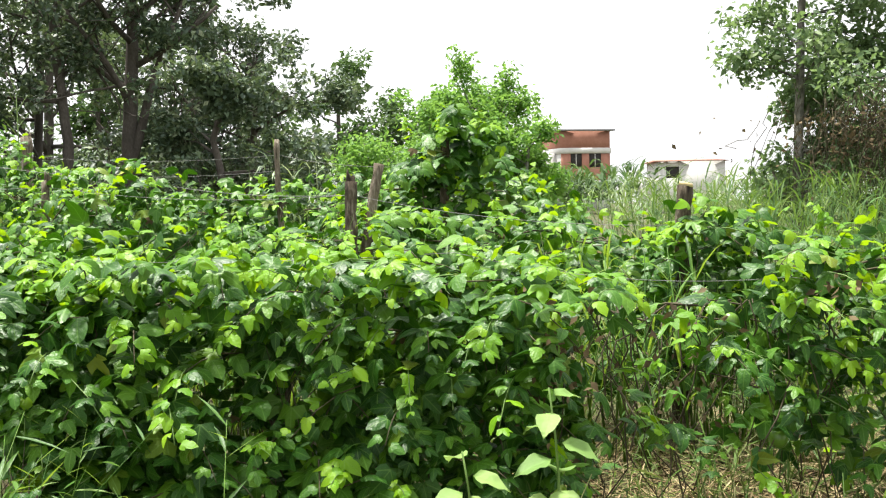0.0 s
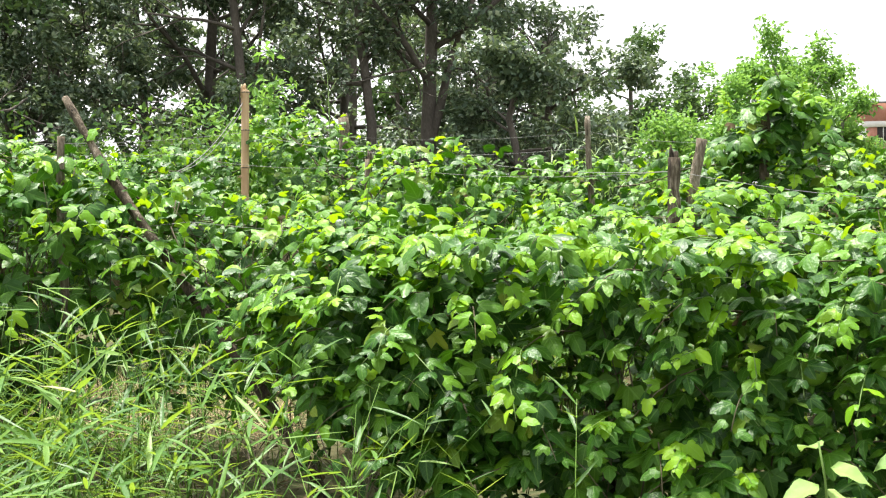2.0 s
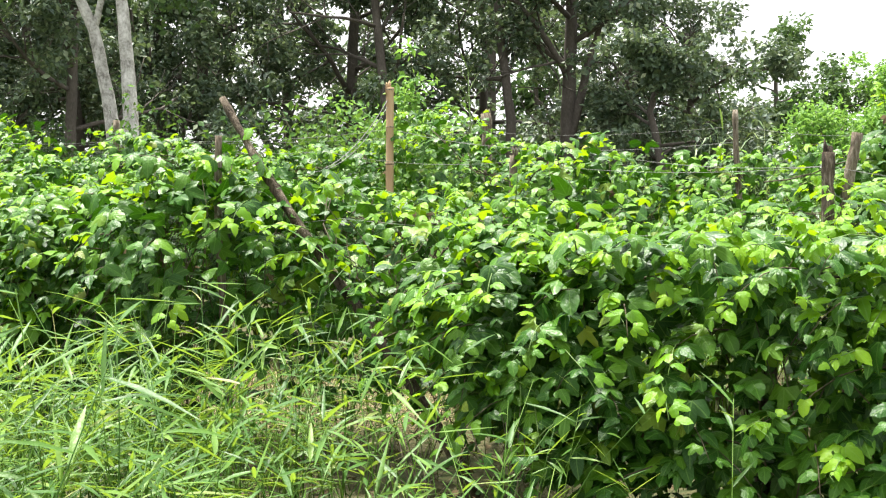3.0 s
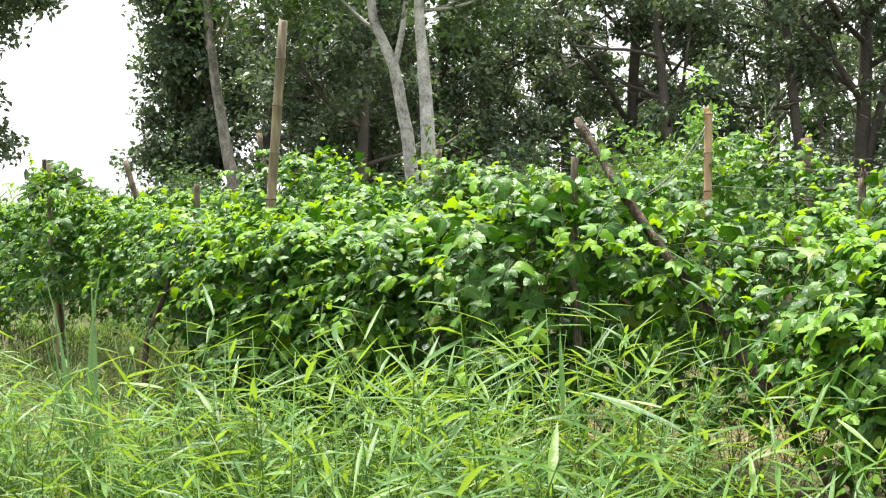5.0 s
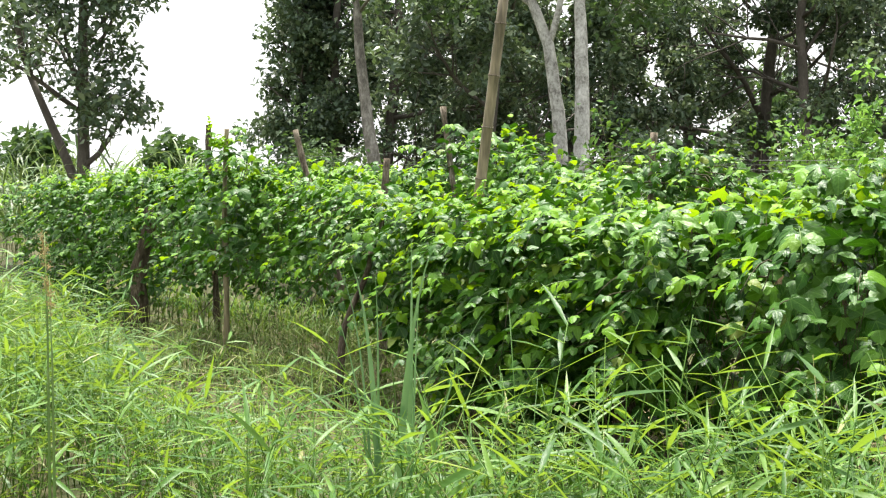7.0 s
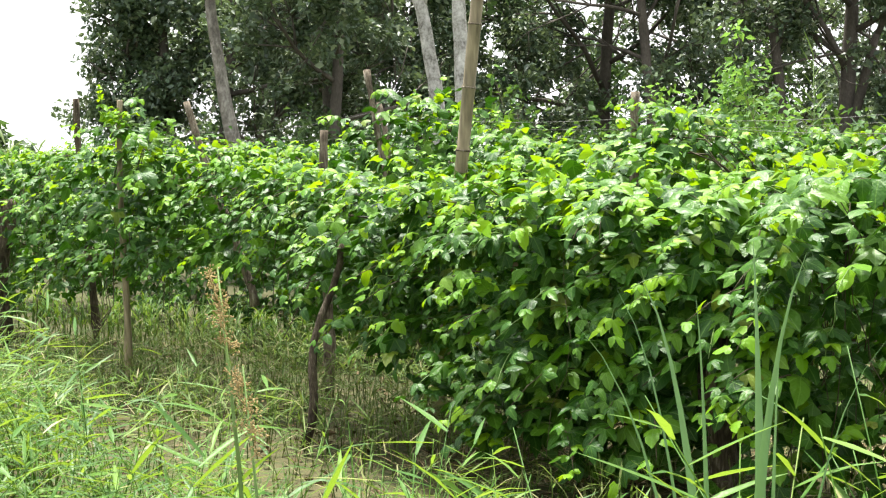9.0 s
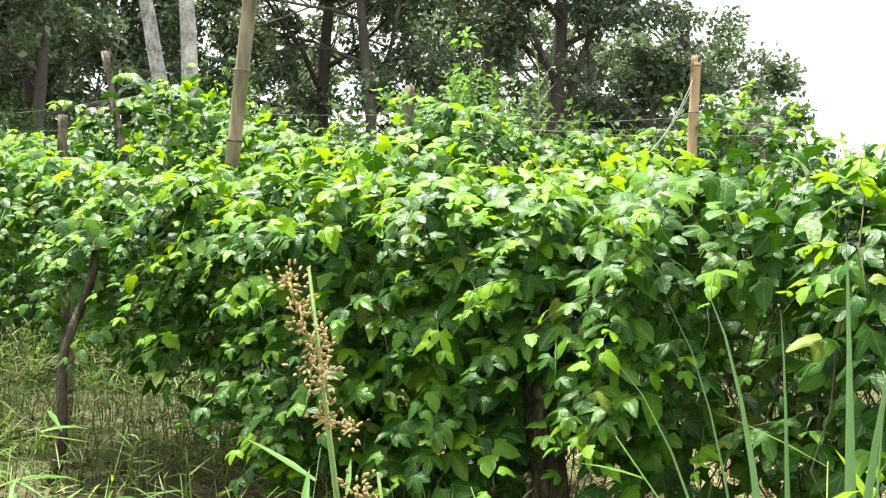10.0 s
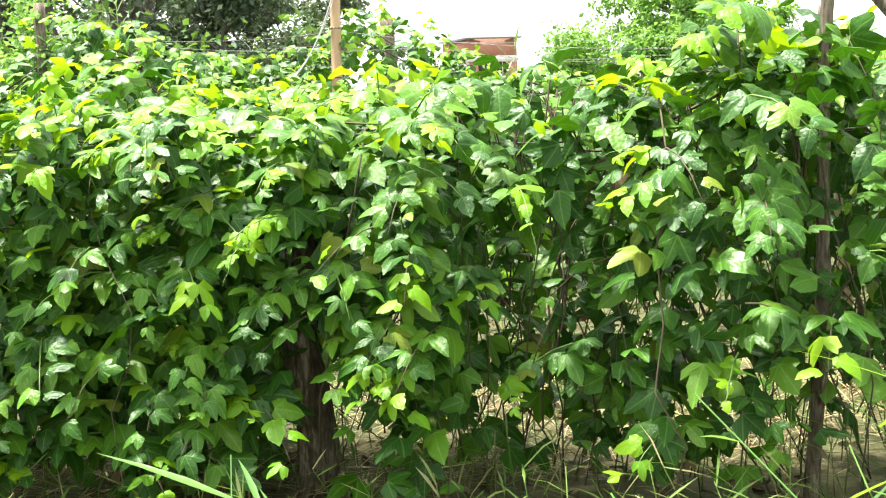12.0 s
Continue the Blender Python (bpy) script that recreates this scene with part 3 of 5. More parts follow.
        N.append(np.array([0, 0, 1.0]) + o * 0.35 + rng.normal(0, 0.3, (m, 3)))
        T.append(go * 0.8 + rng.normal(0, 0.8, (m, 3)) + np.array([0, 0, -0.35]))
        S.append(leaf * np.linspace(0.95, 0.4, m) * rng.uniform(0.8, 1.1, m))
        K.append(rng.integers(0, len(LEAVES_FINE if fine else LEAVES_COARSE), m))
        L.append(np.ones(m, int))
    pos, normal, tip, size, pick, slot = (np.concatenate(a) for a in (P, N, T, S, K, L))
    outer = np.concatenate([inner < 0.14, np.zeros(len(pos) - n, bool)])
    pos, rot = leaf_frames(pos, normal, tip, size)

    # woody stems that hang from the wire
    for _ in range(int(0.55 * hanging * total)):
        q = rng.uniform(0, total)
        sx, sy, stp, sbt, sd = (float(c) for c in at(q))
        o = out[int(np.argmin(np.abs(s - q)))]
        k = 7
        zs = np.linspace(stp - 0.03, max(0.02, sbt + rng.uniform(-0.4, 0.35)), k)
        wander = np.cumsum(rng.normal(0, 0.06, (k, 3)) + rng.normal(0, 0.03, 3), axis=0)
        wander[:, 2] *= 0.3
        pts = np.stack([np.full(k, sx), np.full(k, sy), zs], 1) - o * rng.uniform(0.24, max(0.3, sd * 0.8)) + wander
        stems.tube(pts, rng.uniform(0.0014, 0.0034), 4)
    # runners along the wire
    for _ in range(int(5 * total)):
        q = rng.uniform(0, total)
        k = 8
        qs = np.clip(np.linspace(q, q + rng.uniform(0.5, 1.3), k), 0, total)
        rx, ry, rt, rb, rd = at(qs)
        pts = np.stack([rx, ry + rng.uniform(0.25, 0.5), rt - rng.uniform(0.05, 0.2)], 1) + np.cumsum(rng.normal(0, 0.02, (k, 3)), axis=0)
        stems.tube(pts, rng.uniform(0.002, 0.005), 4)

    root = thing("passion_vine", label, "vine", "vines on the trellis", (float(st[:, 0].mean()), float(st[:, 1].mean() + 0.3), 0))
    off = np.array(root.location)
    keep = np.ones(len(pos), bool)
    if single:
        cand = np.nonzero(outer & (pos[:, 0] > stretch[0]) & (pos[:, 0] < stretch[1]) & (zone[np.minimum(np.arange(len(pos)), n - 1)] < 2))[0][:single]
        keep[cand] = False
        for c in cand:
            ob = new("leaf", shared_leaf(int(pick[c]), int(slot[c])))
            ob.parent = root
            m = Matrix(rot[c].tolist()).to_4x4()
            m.translation = Vector(pos[c] - off)
            ob.matrix_basis = m
    me = scatter("foliage", shapes, pos[keep] - off, rot[keep], pick[keep], slot[keep])
    part("foliage", me, [M_LEAF, M_YOUNG_SUNLIT, M_YELLOW, M_DEAD], root, "glossy three-lobed green leaves with bright young tips and sunlit-coloured tops", "stuff")
    for v in stems.v + shoot_stems.v:
        v -= off
    part("stem_tangle", stems.mesh("stem_tangle"), M_STEM, root, "thin brown twining stems", "stuff")
    if shoot_stems.v:
        part("shoot_stem_tangle", shoot_stems.mesh("shoot_stem_tangle"), M_GREENSTEM, root, "thin green shoots with curled tendrils", "stuff")
    for fx, fy, fz, fr in fruits:
        fruit(root, np.array([fx, fy, fz]) - off, fr)
    if trunk is not None:
        g = Geo()
        a, b, r = np.array(trunk[0]) - off, np.array(trunk[1]) - off, trunk[2]
        tt = np.linspace(0, 1, 9)
        pts = a + np.outer(tt, b - a) + np.stack([0.025 * np.sin(tt * 9), 0.02 * np.cos(tt * 7), 0 * tt], 1)
        g.tube(pts, r * np.linspace(1.25, 0.8, 9), 9, 0.14, rng)
        part("trunk", g.mesh("trunk"), M_DARKWOOD, root, "dark fissured woody vine trunk")
    return root


FRUIT_MESH = []


def fruit(root, place, r):
    if not FRUIT_MESH:
        g = Geo()
        a = np.linspace(0, np.pi, 13)
        g.tube(np.stack([0 * a, 0 * a, np.cos(a) * 1.06], 1), np.maximum(np.sin(a) * (1 + 0.03 * np.cos(2 * a)), 0.02), 18)
        FRUIT_MESH.append(g.mesh("fruit"))
        FRUIT_MESH[0].materials.append(M_FRUIT)
        g = Geo()
        g.tube([(0, 0, 1.0), (0.03, 0, 1.3), (0.12, 0.04, 1.9)], 0.06, 5)
        FRUIT_MESH.append(g.mesh("stalk"))
        FRUIT_MESH[1].materials.append(M_GREENSTEM)
    ob = new("fruit", FRUIT_MESH[0])
    ob.parent = root
    ob.matrix_basis = Matrix.Translation(place) @ Matrix.Diagonal((r, r, r, 1))
    new("stalk", FRUIT_MESH[1]).parent = ob
    return tagged(ob, "round smooth unripe green passion fruit")


def single_leaf(root, place, normal, tip, size, slot, label):
    """One leaf that stands out, under its vine."""
    pos, rot = leaf_frames(np.array([place], float), np.array([normal], float), np.array([tip], float), [size])
    ob = new("leaf", shared_leaf(2, slot))
    ob.parent = root
    m = Matrix(rot[0].tolist()).to_4x4()
    m.translation = Vector(pos[0]) - root.location
    ob.matrix_basis = m
    return tagged(ob, label)


def dry_clump(root, place, spread, count, seed):
    rng = np.random.default_rng(seed)
    pos = rng.normal(0, 1, (count, 3)) * np.array(spread) + np.array(place) - np.array(root.location)
    pos, rot = leaf_frames(pos, rng.normal(0, 1, (count, 3)), rng.normal(0, 0.7, (count, 3)) + np.array([0, 0, -0.7]), rng.uniform(0.02, 0.048, count))
    part("dry_leaf_mass", scatter("dry_leaf_mass", LEAVES_SLIM, pos, rot, rng.integers(0, 5, count)), M_DEAD, root, "dead brown curled leaves", "stuff")


# front row
vine("leafy passion fruit vine on a low wire beside the gap", [(1.17, 4.55, 0.98, 0.35, 0.5), (1.45, 4.6, 1.02, 0.14, 0.6), (2.3, 4.7, 1.05, 0.3, 0.6)], 360, 11, core=0.15, single=60, stretch=(1.2, 1.9), shoots=14)
patchy = vine("thin patchy passion fruit vine with bare dry stems", [(0.3, 4.4, 0.98, 0.1, 0.4), (0.75, 4.6, 0.86, 0.12, 0.3), (1.25, 4.6, 0.88, 0.25, 0.3)], 115, 12, core=0.0, single=40, stretch=(0.3, 1.2), hanging=75, shoots=14, dead=0.05, young_sunlit_top=0.25,
     fruits=[(0.98, 4.72, 0.78, 0.036), (1.15, 4.72, 0.36, 0.036)])
vine("dense passion fruit vine hanging to the ground", [(0.35, 4.3, 0.96, 0.1, 0.7), (-0.2, 4.3, 1.0, 0.06, 0.75), (-0.8, 4.38, 1.0, 0.06, 0.75), (-1.4, 4.4, 0.98, 0.06, 0.75), (-1.75, 4.6, 0.99, 0.2, 0.7), (-2.0, 4.85, 1.04, 0.42, 0.6)], 620, 13, single=290, stretch=(-1.8, 0.3), shoots=32,
     fruits=[(0.02, 4.42, 0.62, 0.045), (-2.15, 5.05, 0.76, 0.036), (-2.1, 5.12, 0.55, 0.036)], trunk=((-0.7, 4.9, 0), (-0.6, 4.85, 0.9), 0.04))
vine("thin passion fruit vine behind a leaning pole", [(-1.95, 5.1, 1.12, 0.42, 0.6), (-2.3, 5.45, 1.14, 0.45, 0.5), (-2.55, 5.48, 1.17, 0.22, 0.5), (-2.85, 5.5, 1.22, 0.16, 0.5), (-3.3, 5.55, 1.32, 0.2, 0.5)], 250, 14, core=0.3, sprays=0.04, single=60, stretch=(-3.3, -2.0), shoots=19, hanging=60,
     fruits=[(-2.27, 5.2, 0.62, 0.036), (-2.3, 5.2, 0.47, 0.034), (-2.27, 5.35, 0.72, 0.036)])
tall_vine = vine("tall leafy passion fruit vine climbing two poles", [(-2.88, 5.2, 1.2, 0.45, 0.5), (-3.08, 5.08, 1.4, 0.35, 0.6), (-3.38, 5.02, 1.38, 0.12, 0.7), (-3.6, 5.05, 1.25, 0.1, 0.7), (-3.85, 5.2, 1.2, 0.12, 0.7)], 310, 15, core=0.3, leaf=0.076, sprays=0.05, single=200, stretch=(-3.9, -3.2), shoots=13, young_sunlit_top=0.26, hanging=55,
     fruits=[(-3.58, 5.06, 0.42, 0.034)])
single_leaf(tall_vine, (-3.32, 5.5, 1.42), (0.1, -0.8, 0.7), (-0.2, -0.3, -0.8), 0.11, 2, "yellow leaf near the pole top")
single_leaf(tall_vine, (-3.03, 5.42, 1.53), (0.0, -0.5, 0.9), (-0.9, -0.3, -0.1), 0.1, 1, "large bright arched leaf")
dry_clump(patchy, (0.36, 4.32, 0.7), (0.06, 0.06, 0.14), 70, 61)
dry_clump(patchy, (0.8, 4.55, 0.6), (0.12, 0.06, 0.16), 60, 62)
dry_clump(patchy, (1.28, 4.5, 0.88), (0.06, 0.05, 0.05), 25, 63)
# larger bright share on top paints the sun coming through these leaves
vine("broad passion fruit vine hanging over bare ground", [(-4.25, 5.42, 1.18, 0.1, 0.9), (-4.5, 5.48, 1.18, 0.1, 0.9), (-4.6, 5.5, 1.18, 0.42, 1.0), (-4.74, 5.52, 1.18, 0.42, 1.0), (-4.84, 5.53, 1.18, 0.1, 1.0), (-5.1, 5.55, 1.18, 0.05, 1.1), (-5.6, 5.7, 1.18, 0.14, 1.2)], 640, 16, rise=0.12, leaf=0.076, flare=0.16, single=290, stretch=(-5.6, -3.7), shoots=30, hanging=60, young_sunlit_top=0.75,
     trunk=((-4.68, 5.8, 0), (-4.66, 5.8, 1.0), 0.055))
# small bright share here puts the shade on this vine into its colour
vine("thin passion fruit vine with bare stems and hanging fruit", [(-3.75, 5.22, 1.24, 0.12, 0.7), (-4.05, 5.4, 1.24, 0.1, 0.7), (-4.35, 5.48, 1.18, 0.1, 0.7)], 320, 30, core=0.4, leaf=0.076, front_share=0.5, sprays=0.03, single=60, stretch=(-4.3, -3.7), shoots=9, young_sunlit_top=0.2, hanging=150,
     fruits=[(-4.2, 5.5, 0.7, 0.038), (-4.4, 5.55, 0.4, 0.036)])
vine("passion fruit vine at the open end of the row", [(-5.5, 5.65, 1.2, 0.22, 1.2), (-5.9, 5.85, 1.2, 0.26, 1.1), (-6.3, 6.1, 1.2, 0.38, 1.0), (-6.9, 6.35, 1.2, 0.6, 0.9)], 560, 17, rise=0.24, single=150, stretch=(-6.9, -5.5), shoots=24, trunk=((-6.71, 5.92, 0), (-6.68, 6.22, 1.0), 0.019))
vine("full passion fruit vine on a grey trunk", [(-6.85, 6.45, 1.24, 0.62, 0.8), (-7.5, 6.8, 1.32, 0.74, 0.7), (-8.6, 7.15, 1.4, 0.7, 0.8), (-9.3, 7.4, 1.42, 0.68, 0.9), (-10.4, 7.75, 1.46, 0.5, 0.9), (-11.6, 8.1, 1.46, 0.28, 0.9)], 290, 18, core=0.06, single=100, stretch=(-9.5, -7), shoots=14, trunk=((-11.3, 8.15, 0), (-11.2, 8.2, 1.2), 0.075))
vine("leafy passion fruit vine further down the row", [(-11.6, 8.1, 1.45, 0.15, 0.9), (-12.8, 8.5, 1.45, 0.12, 0.9), (-15.5, 9.5, 1.4, 0.12, 0.9)], 330, 19, False, shoots=6, hanging=8)

vine("passion fruit vine covering the foot of a cut post", [(0.95, 5.95, 0.95, 0.35, 0.3), (1.2, 5.98, 1.12, 0.4, 0.3), (1.5, 6.0, 1.0, 0.35, 0.3)], 300, 29, core=0.1, shoots=12, hanging=20)
vine("few passion fruit leaves twined on the leaning pole", [(-1.95, 4.92, 0.5, 0.15, 0.12), (-2.5, 5.1, 0.95, 0.4, 0.12), (-2.95, 5.28, 1.3, 0.8, 0.12)], 125, 27, core=0.0, sprays=0.03, shoots=5, hanging=30, bump=0.12)

vine("passion fruit vine climbing a slim post", [(-8.55, 6.9, 1.45, 0.8, 0.3), (-8.85, 6.85, 1.72, 0.62, 0.3), (-9.15, 7.0, 1.5, 0.75, 0.3)], 300, 28, core=0.1, shoots=20, hanging=6)

# second row
B_ROW = [((1.3, 6.05, 1.1, 0.3, 0.6), (0.7, 6.6, 1.08, 0.2, 0.8), (-0.4, 6.62, 1.15, 0.2, 0.7), (-1.1, 7.0, 1.06, 0.25, 0.6)),
         ((-1.1, 7.0, 1.06, 0.25, 0.6), (-1.75, 7.4, 1.08, 0.2, 0.6), (-2.0, 7.6, 1.4, 0.2, 0.6), (-2.35, 7.7, 1.42, 0.2, 0.6), (-2.6, 7.7, 1.12, 0.2, 0.6), (-3.3, 7.75, 1.08, 0.2, 0.6), (-4.0, 7.8, 1.2, 0.2, 0.7)),
         ((-4.0, 7.8, 1.2, 0.2, 0.7), (-5.1, 8.1, 1.25, 0.2, 0.7), (-5.45, 8.15, 1.62, 0.2, 0.7), (-5.95, 8.2, 1.66, 0.2, 0.7), (-6.3, 8.25, 1.42, 0.2, 0.8), (-6.8, 8.3, 1.48, 0.1, 0.9)),
         ((-6.8, 8.3, 1.48, 0.1, 0.9), (-7.4, 8.5, 1.66, 0.05, 0.9), (-7.9, 8.6, 1.9, 0.05, 0.8), (-8.3, 8.75, 1.6, 0.05, 0.8), (-8.8, 8.95, 1.5, 0.05, 0.9), (-10.0, 9.4, 1.58, 0.05, 0.9)),
         ((-10.0, 9.4, 1.58, 0.05, 0.9), (-12, 10.0, 1.62, 0.1, 0.9), (-15, 11.0, 1.6, 0.2, 0.9))]
for k, row in enumerate(B_ROW):
    vine(("low", "mounded", "high mounded", "leafy", "distant")[k] + " passion fruit vine on the second trellis row", row, (240, 270, 320, 360, 240)[k], 31 + k, False, 0.074, shoots=8, hanging=10, bump=0.18)

# third row
C_ROW = [((1.0, 8.7, 1.0, 0.3, 0.7), (0.5, 8.8, 1.35, 0.2, 0.9), (-0.3, 8.9, 1.45, 0.2, 0.9), (-1.0, 9.3, 1.3, 0.25, 0.8)),
         ((-1.2, 9.4, 1.35, 0.2, 0.9), (-2.6, 9.9, 1.3, 0.2, 1.0), (-3.6, 10.2, 1.4, 0.2, 1.0), (-4.2, 10.5, 1.85, 0.2, 0.8), (-4.6, 10.5, 1.6, 0.2, 0.9), (-6.0, 10.8, 1.5, 0.2, 1.0)),
         ((-6.0, 10.8, 1.5, 0.2, 1.0), (-8, 11.2, 1.55, 0.2, 1.0), (-10.5, 11.6, 1.55, 0.2, 1.0), (-14, 12.4, 1.45, 0.2, 1.0))]
for k, row in enumerate(C_ROW):
    vine(("short", "uneven", "long")[k] + " passion fruit vine on the third trellis row", row, 260, 41 + k, False, 0.078, shoots=6, hanging=5, bump=0.2)
vine("upright passion fruit vine twined round a dark pole", [(-0.3, 8.7, 1.6, 0.5, 0.5), (0.05, 8.65, 1.82, 0.4, 0.5), (0.4, 8.7, 1.6, 0.5, 0.5)], 240, 51, False, 0.1, shoots=19, hanging=5, bump=0.15)


# ---- posts, poles and wires ----
def post(label, base, top, r, material, name="trellis_post", taper=0.85, nodes=False, cut=None, splinter=False, seed=0, bend=0.01):
    rng = np.random.default_rng(seed + int(abs(base[0]) * 100))
    root = thing(name, label, "post", "trellis posts", tuple(base))
    d = np.array(top) - np.array(base)
    k = 26
    tt = np.linspace(0, 1, k)
    pts = np.outer(tt, d) + np.stack([bend * np.sin(tt * 6 + seed), bend * np.cos(tt * 5), 0 * tt], 1)
    pts[0, 2] -= 0.05
    g = Geo()
    if nodes:
        ts, rs = [], []
        step = 0.33
        length = np.linalg.norm(d)
        for q in np.arange(0.12, length, step):
            ts += [q - 0.02, q - 0.006, q + 0.006, q + 0.02]
            rs += [1.0, 1.1, 1.1, 0.98]
        ts = np.array([0] + ts + [length]) / length
        rs = np.array([1.0] + rs + [0.95])
        order = np.argsort(ts)
        ts, rs = ts[order].clip(0, 1), rs[order]
        g.tube(np.outer(ts, d), r * rs * np.linspace(1, taper, len(ts)), 14)
        rings = np.arange(0.12, length, step) / length
    else:
        knots = 1 + 0.07 * rng.normal(0, 1, k) + 0.22 * (rng.uniform(0, 1, k) < 0.14)
        g.tube(pts, r * np.linspace(1.1, taper, k) * knots, 13, 0.12, rng)
    shaft = part("shaft", g.mesh("shaft"), material, root)
    if nodes:
        for q in rings:
            g = Geo()
            rr = r * (1 + (taper - 1) * q) * 1.12
            g.tube([d * q - d / length * 0.005, d * q, d * q + d / length * 0.005], [rr, rr * 1.06, rr], 14)
            part("node", g.mesh("node"), M_WOOD, shaft, "dark raised bamboo node")
    if splinter:
        for _ in range(3):
            g = Geo()
            o = rng.uniform(-0.6, 0.6, 3) * r
            o[2] = 0
            g.tube([d + o - d * 0.03, d + o * 1.1 + np.array([0, 0, 0.03]), d + o * 1.2 + np.array([0, 0, rng.uniform(0.03, 0.07)])], [r * 0.45, r * 0.3, 0.002], 5)
            part("splinter", g.mesh("splinter"), material, root)
    if cut is not None:
        g = Geo()
        g.tube([d + np.array([0, 0, -0.004]), d + np.array([0.004, 0, 0.012])], [r * 0.9, r * 0.86], 14)
        part("cut_face", g.mesh("cut_face"), cut, root, "fresh pale saw-cut top")
    return root


post("thick grey wooden post with a fresh cut top", (1.07, 6.2, 0), (1.12, 6.2, 1.29), 0.038, M_DARKWOOD, cut=M_CUT, taper=0.95)
post("short weathered brown post standing in vines", (-0.5, 6.68, 0), (-0.52, 6.7, 1.35), 0.034, M_DARKWOOD, taper=1.0, splinter=True)
post("grey post leaning against its neighbour", (-0.62, 7.0, 0.0), (-0.39, 7.05, 1.45), 0.028, M_WOOD, taper=1.0)
post("thin split stake among the leaves", (-2.53, 7.95, 0), (-2.54, 8.0, 1.42), 0.028, M_WOOD, splinter=True)
post("dark thin pole wrapped by vines", (-0.06, 8.85, 0), (-0.02, 8.87, 1.78), 0.03, M_DARKWOOD)
post("long dark pole leaning over the vines", (-1.85, 5.02, 0), (-3.2, 5.46, 1.68), 0.026, M_DARKWOOD, name="leaning_pole", taper=0.65, bend=0.02)
post("upright brown pole among hanging vines", (-3.22, 5.42, 0), (-3.17, 5.36, 1.5), 0.02, M_WOOD)
post("pale bare stake behind the hanging vines", (-2.52, 6.72, 0), (-2.6, 6.6, 0.95), 0.024, M_BAMBOO)
post("split orange bamboo pole tied with string", (-4.48, 10.4, 0), (-4.41, 10.42, 2.12), 0.038, M_SPLIT, name="bamboo_pole", nodes=True, splinter=True, taper=0.9)
post("old grey stump post with a broken top", (-3.88, 11.8, 0), (-3.98, 11.84, 1.93), 0.05, M_WOOD, splinter=True, taper=0.95)
post("tall dry bamboo pole with ringed nodes", (-6.5, 6.88, 0), (-6.21, 6.95, 2.68), 0.036, M_BAMBOO, name="bamboo_pole", nodes=True, taper=0.92)
post("thin grey stake rising from a vine mound", (-5.95, 8.5, 0), (-5.95, 8.5, 1.82), 0.026, M_WOOD)
post("weathered stake leaning above the vines", (-7.65, 8.8, 0), (-8.14, 8.85, 2.11), 0.026, M_WOOD)
post("crooked stick leaning over the second row", (-9.1, 8.7, 0.4), (-9.6, 8.56, 1.93), 0.03, M_WOOD)
post("slim brown trellis post on the grass", (-8.95, 7.15, 0), (-8.84, 7.03, 1.82), 0.021, M_BAMBOO)
post("dark stub beside the slim post", (-10.65, 8.6, 0), (-10.66, 8.46, 2.0), 0.026, M_DARKWOOD)
post("forked brown post in the shade of the vines", (-10.75, 8.7, 0), (-10.8, 8.65, 1.3), 0.024, M_BAMBOO)
post("short stake in the vine canopy", (-7.55, 7.4, 0), (-7.58, 7.45, 1.6), 0.03, M_WOOD)
post("post under the third row", (-1.24, 9.6, 0), (-1.32, 9.7, 1.74), 0.024, M_WOOD)
post("leaning stake behind the second row", (-8.65, 10.75, 0), (-9.14, 10.65, 2.02), 0.03, M_WOOD)


def wire(points, r=0.0014, label="sagging galvanised trellis wire", sag=0.05):
    g, run = Geo(), []
    for a, b in zip(points[:-1], points[1:]):
        t = np.linspace(0, 1, 10)[:-1]
        p = np.outer(1 - t, a) + np.outer(t, b)
        p[:, 2] -= sag * 4 * t * (1 - t)
        run.append(p)
    g.tube(np.concatenate(run + [np.array([points[-1]], float)]), r, 5)
    return tagged(part("trellis_wire", g.mesh("trellis_wire"), M_WIRE), label, "wire", "trellis wires")


wire([(2.4, 4.95, 0.96), (1.23, 4.85, 0.93), (0.0, 4.75, 1.05), (-2.6, 5.45, 1.1), (-4.6, 5.95, 1.12), (-6.7, 6.45, 1.1)], 0.0012)
wire([(1.12, 6.2, 1.1), (-0.52, 6.7, 1.28), (-2.54, 8.0, 1.38), (-4.0, 8.2, 1.5), (-5.95, 8.5, 1.66), (-8.1, 8.85, 1.8), (-9.55, 8.6, 1.7), (-15, 10, 1.6)])
wire([(-0.02, 8.87, 1.5), (-1.31, 9.7, 1.62), (-3.97, 11.84, 1.75), (-9, 12.6, 1.85), (-14, 13.4, 1.9)])
wire([(-0.52, 6.7, 1.28), (-2.2, 8.6, 1.45), (-4.41, 10.42, 1.75), (-5.95, 8.5, 1.66)], 0.0018)
wire([(-4.41, 10.42, 2.05), (-4.75, 9.7, 1.4)], 0.004, "loose pale string tied to the bamboo", 0.1)
wire([(-4.41, 10.42, 2.0), (-4.85, 9.75, 1.38)], 0.003, "second loose pale string tied to the bamboo", 0.14)
wire([(-4.41, 10.42, 1.9), (-3.97, 11.84, 1.6), (-1.31, 9.7, 1.5)], 0.0018)


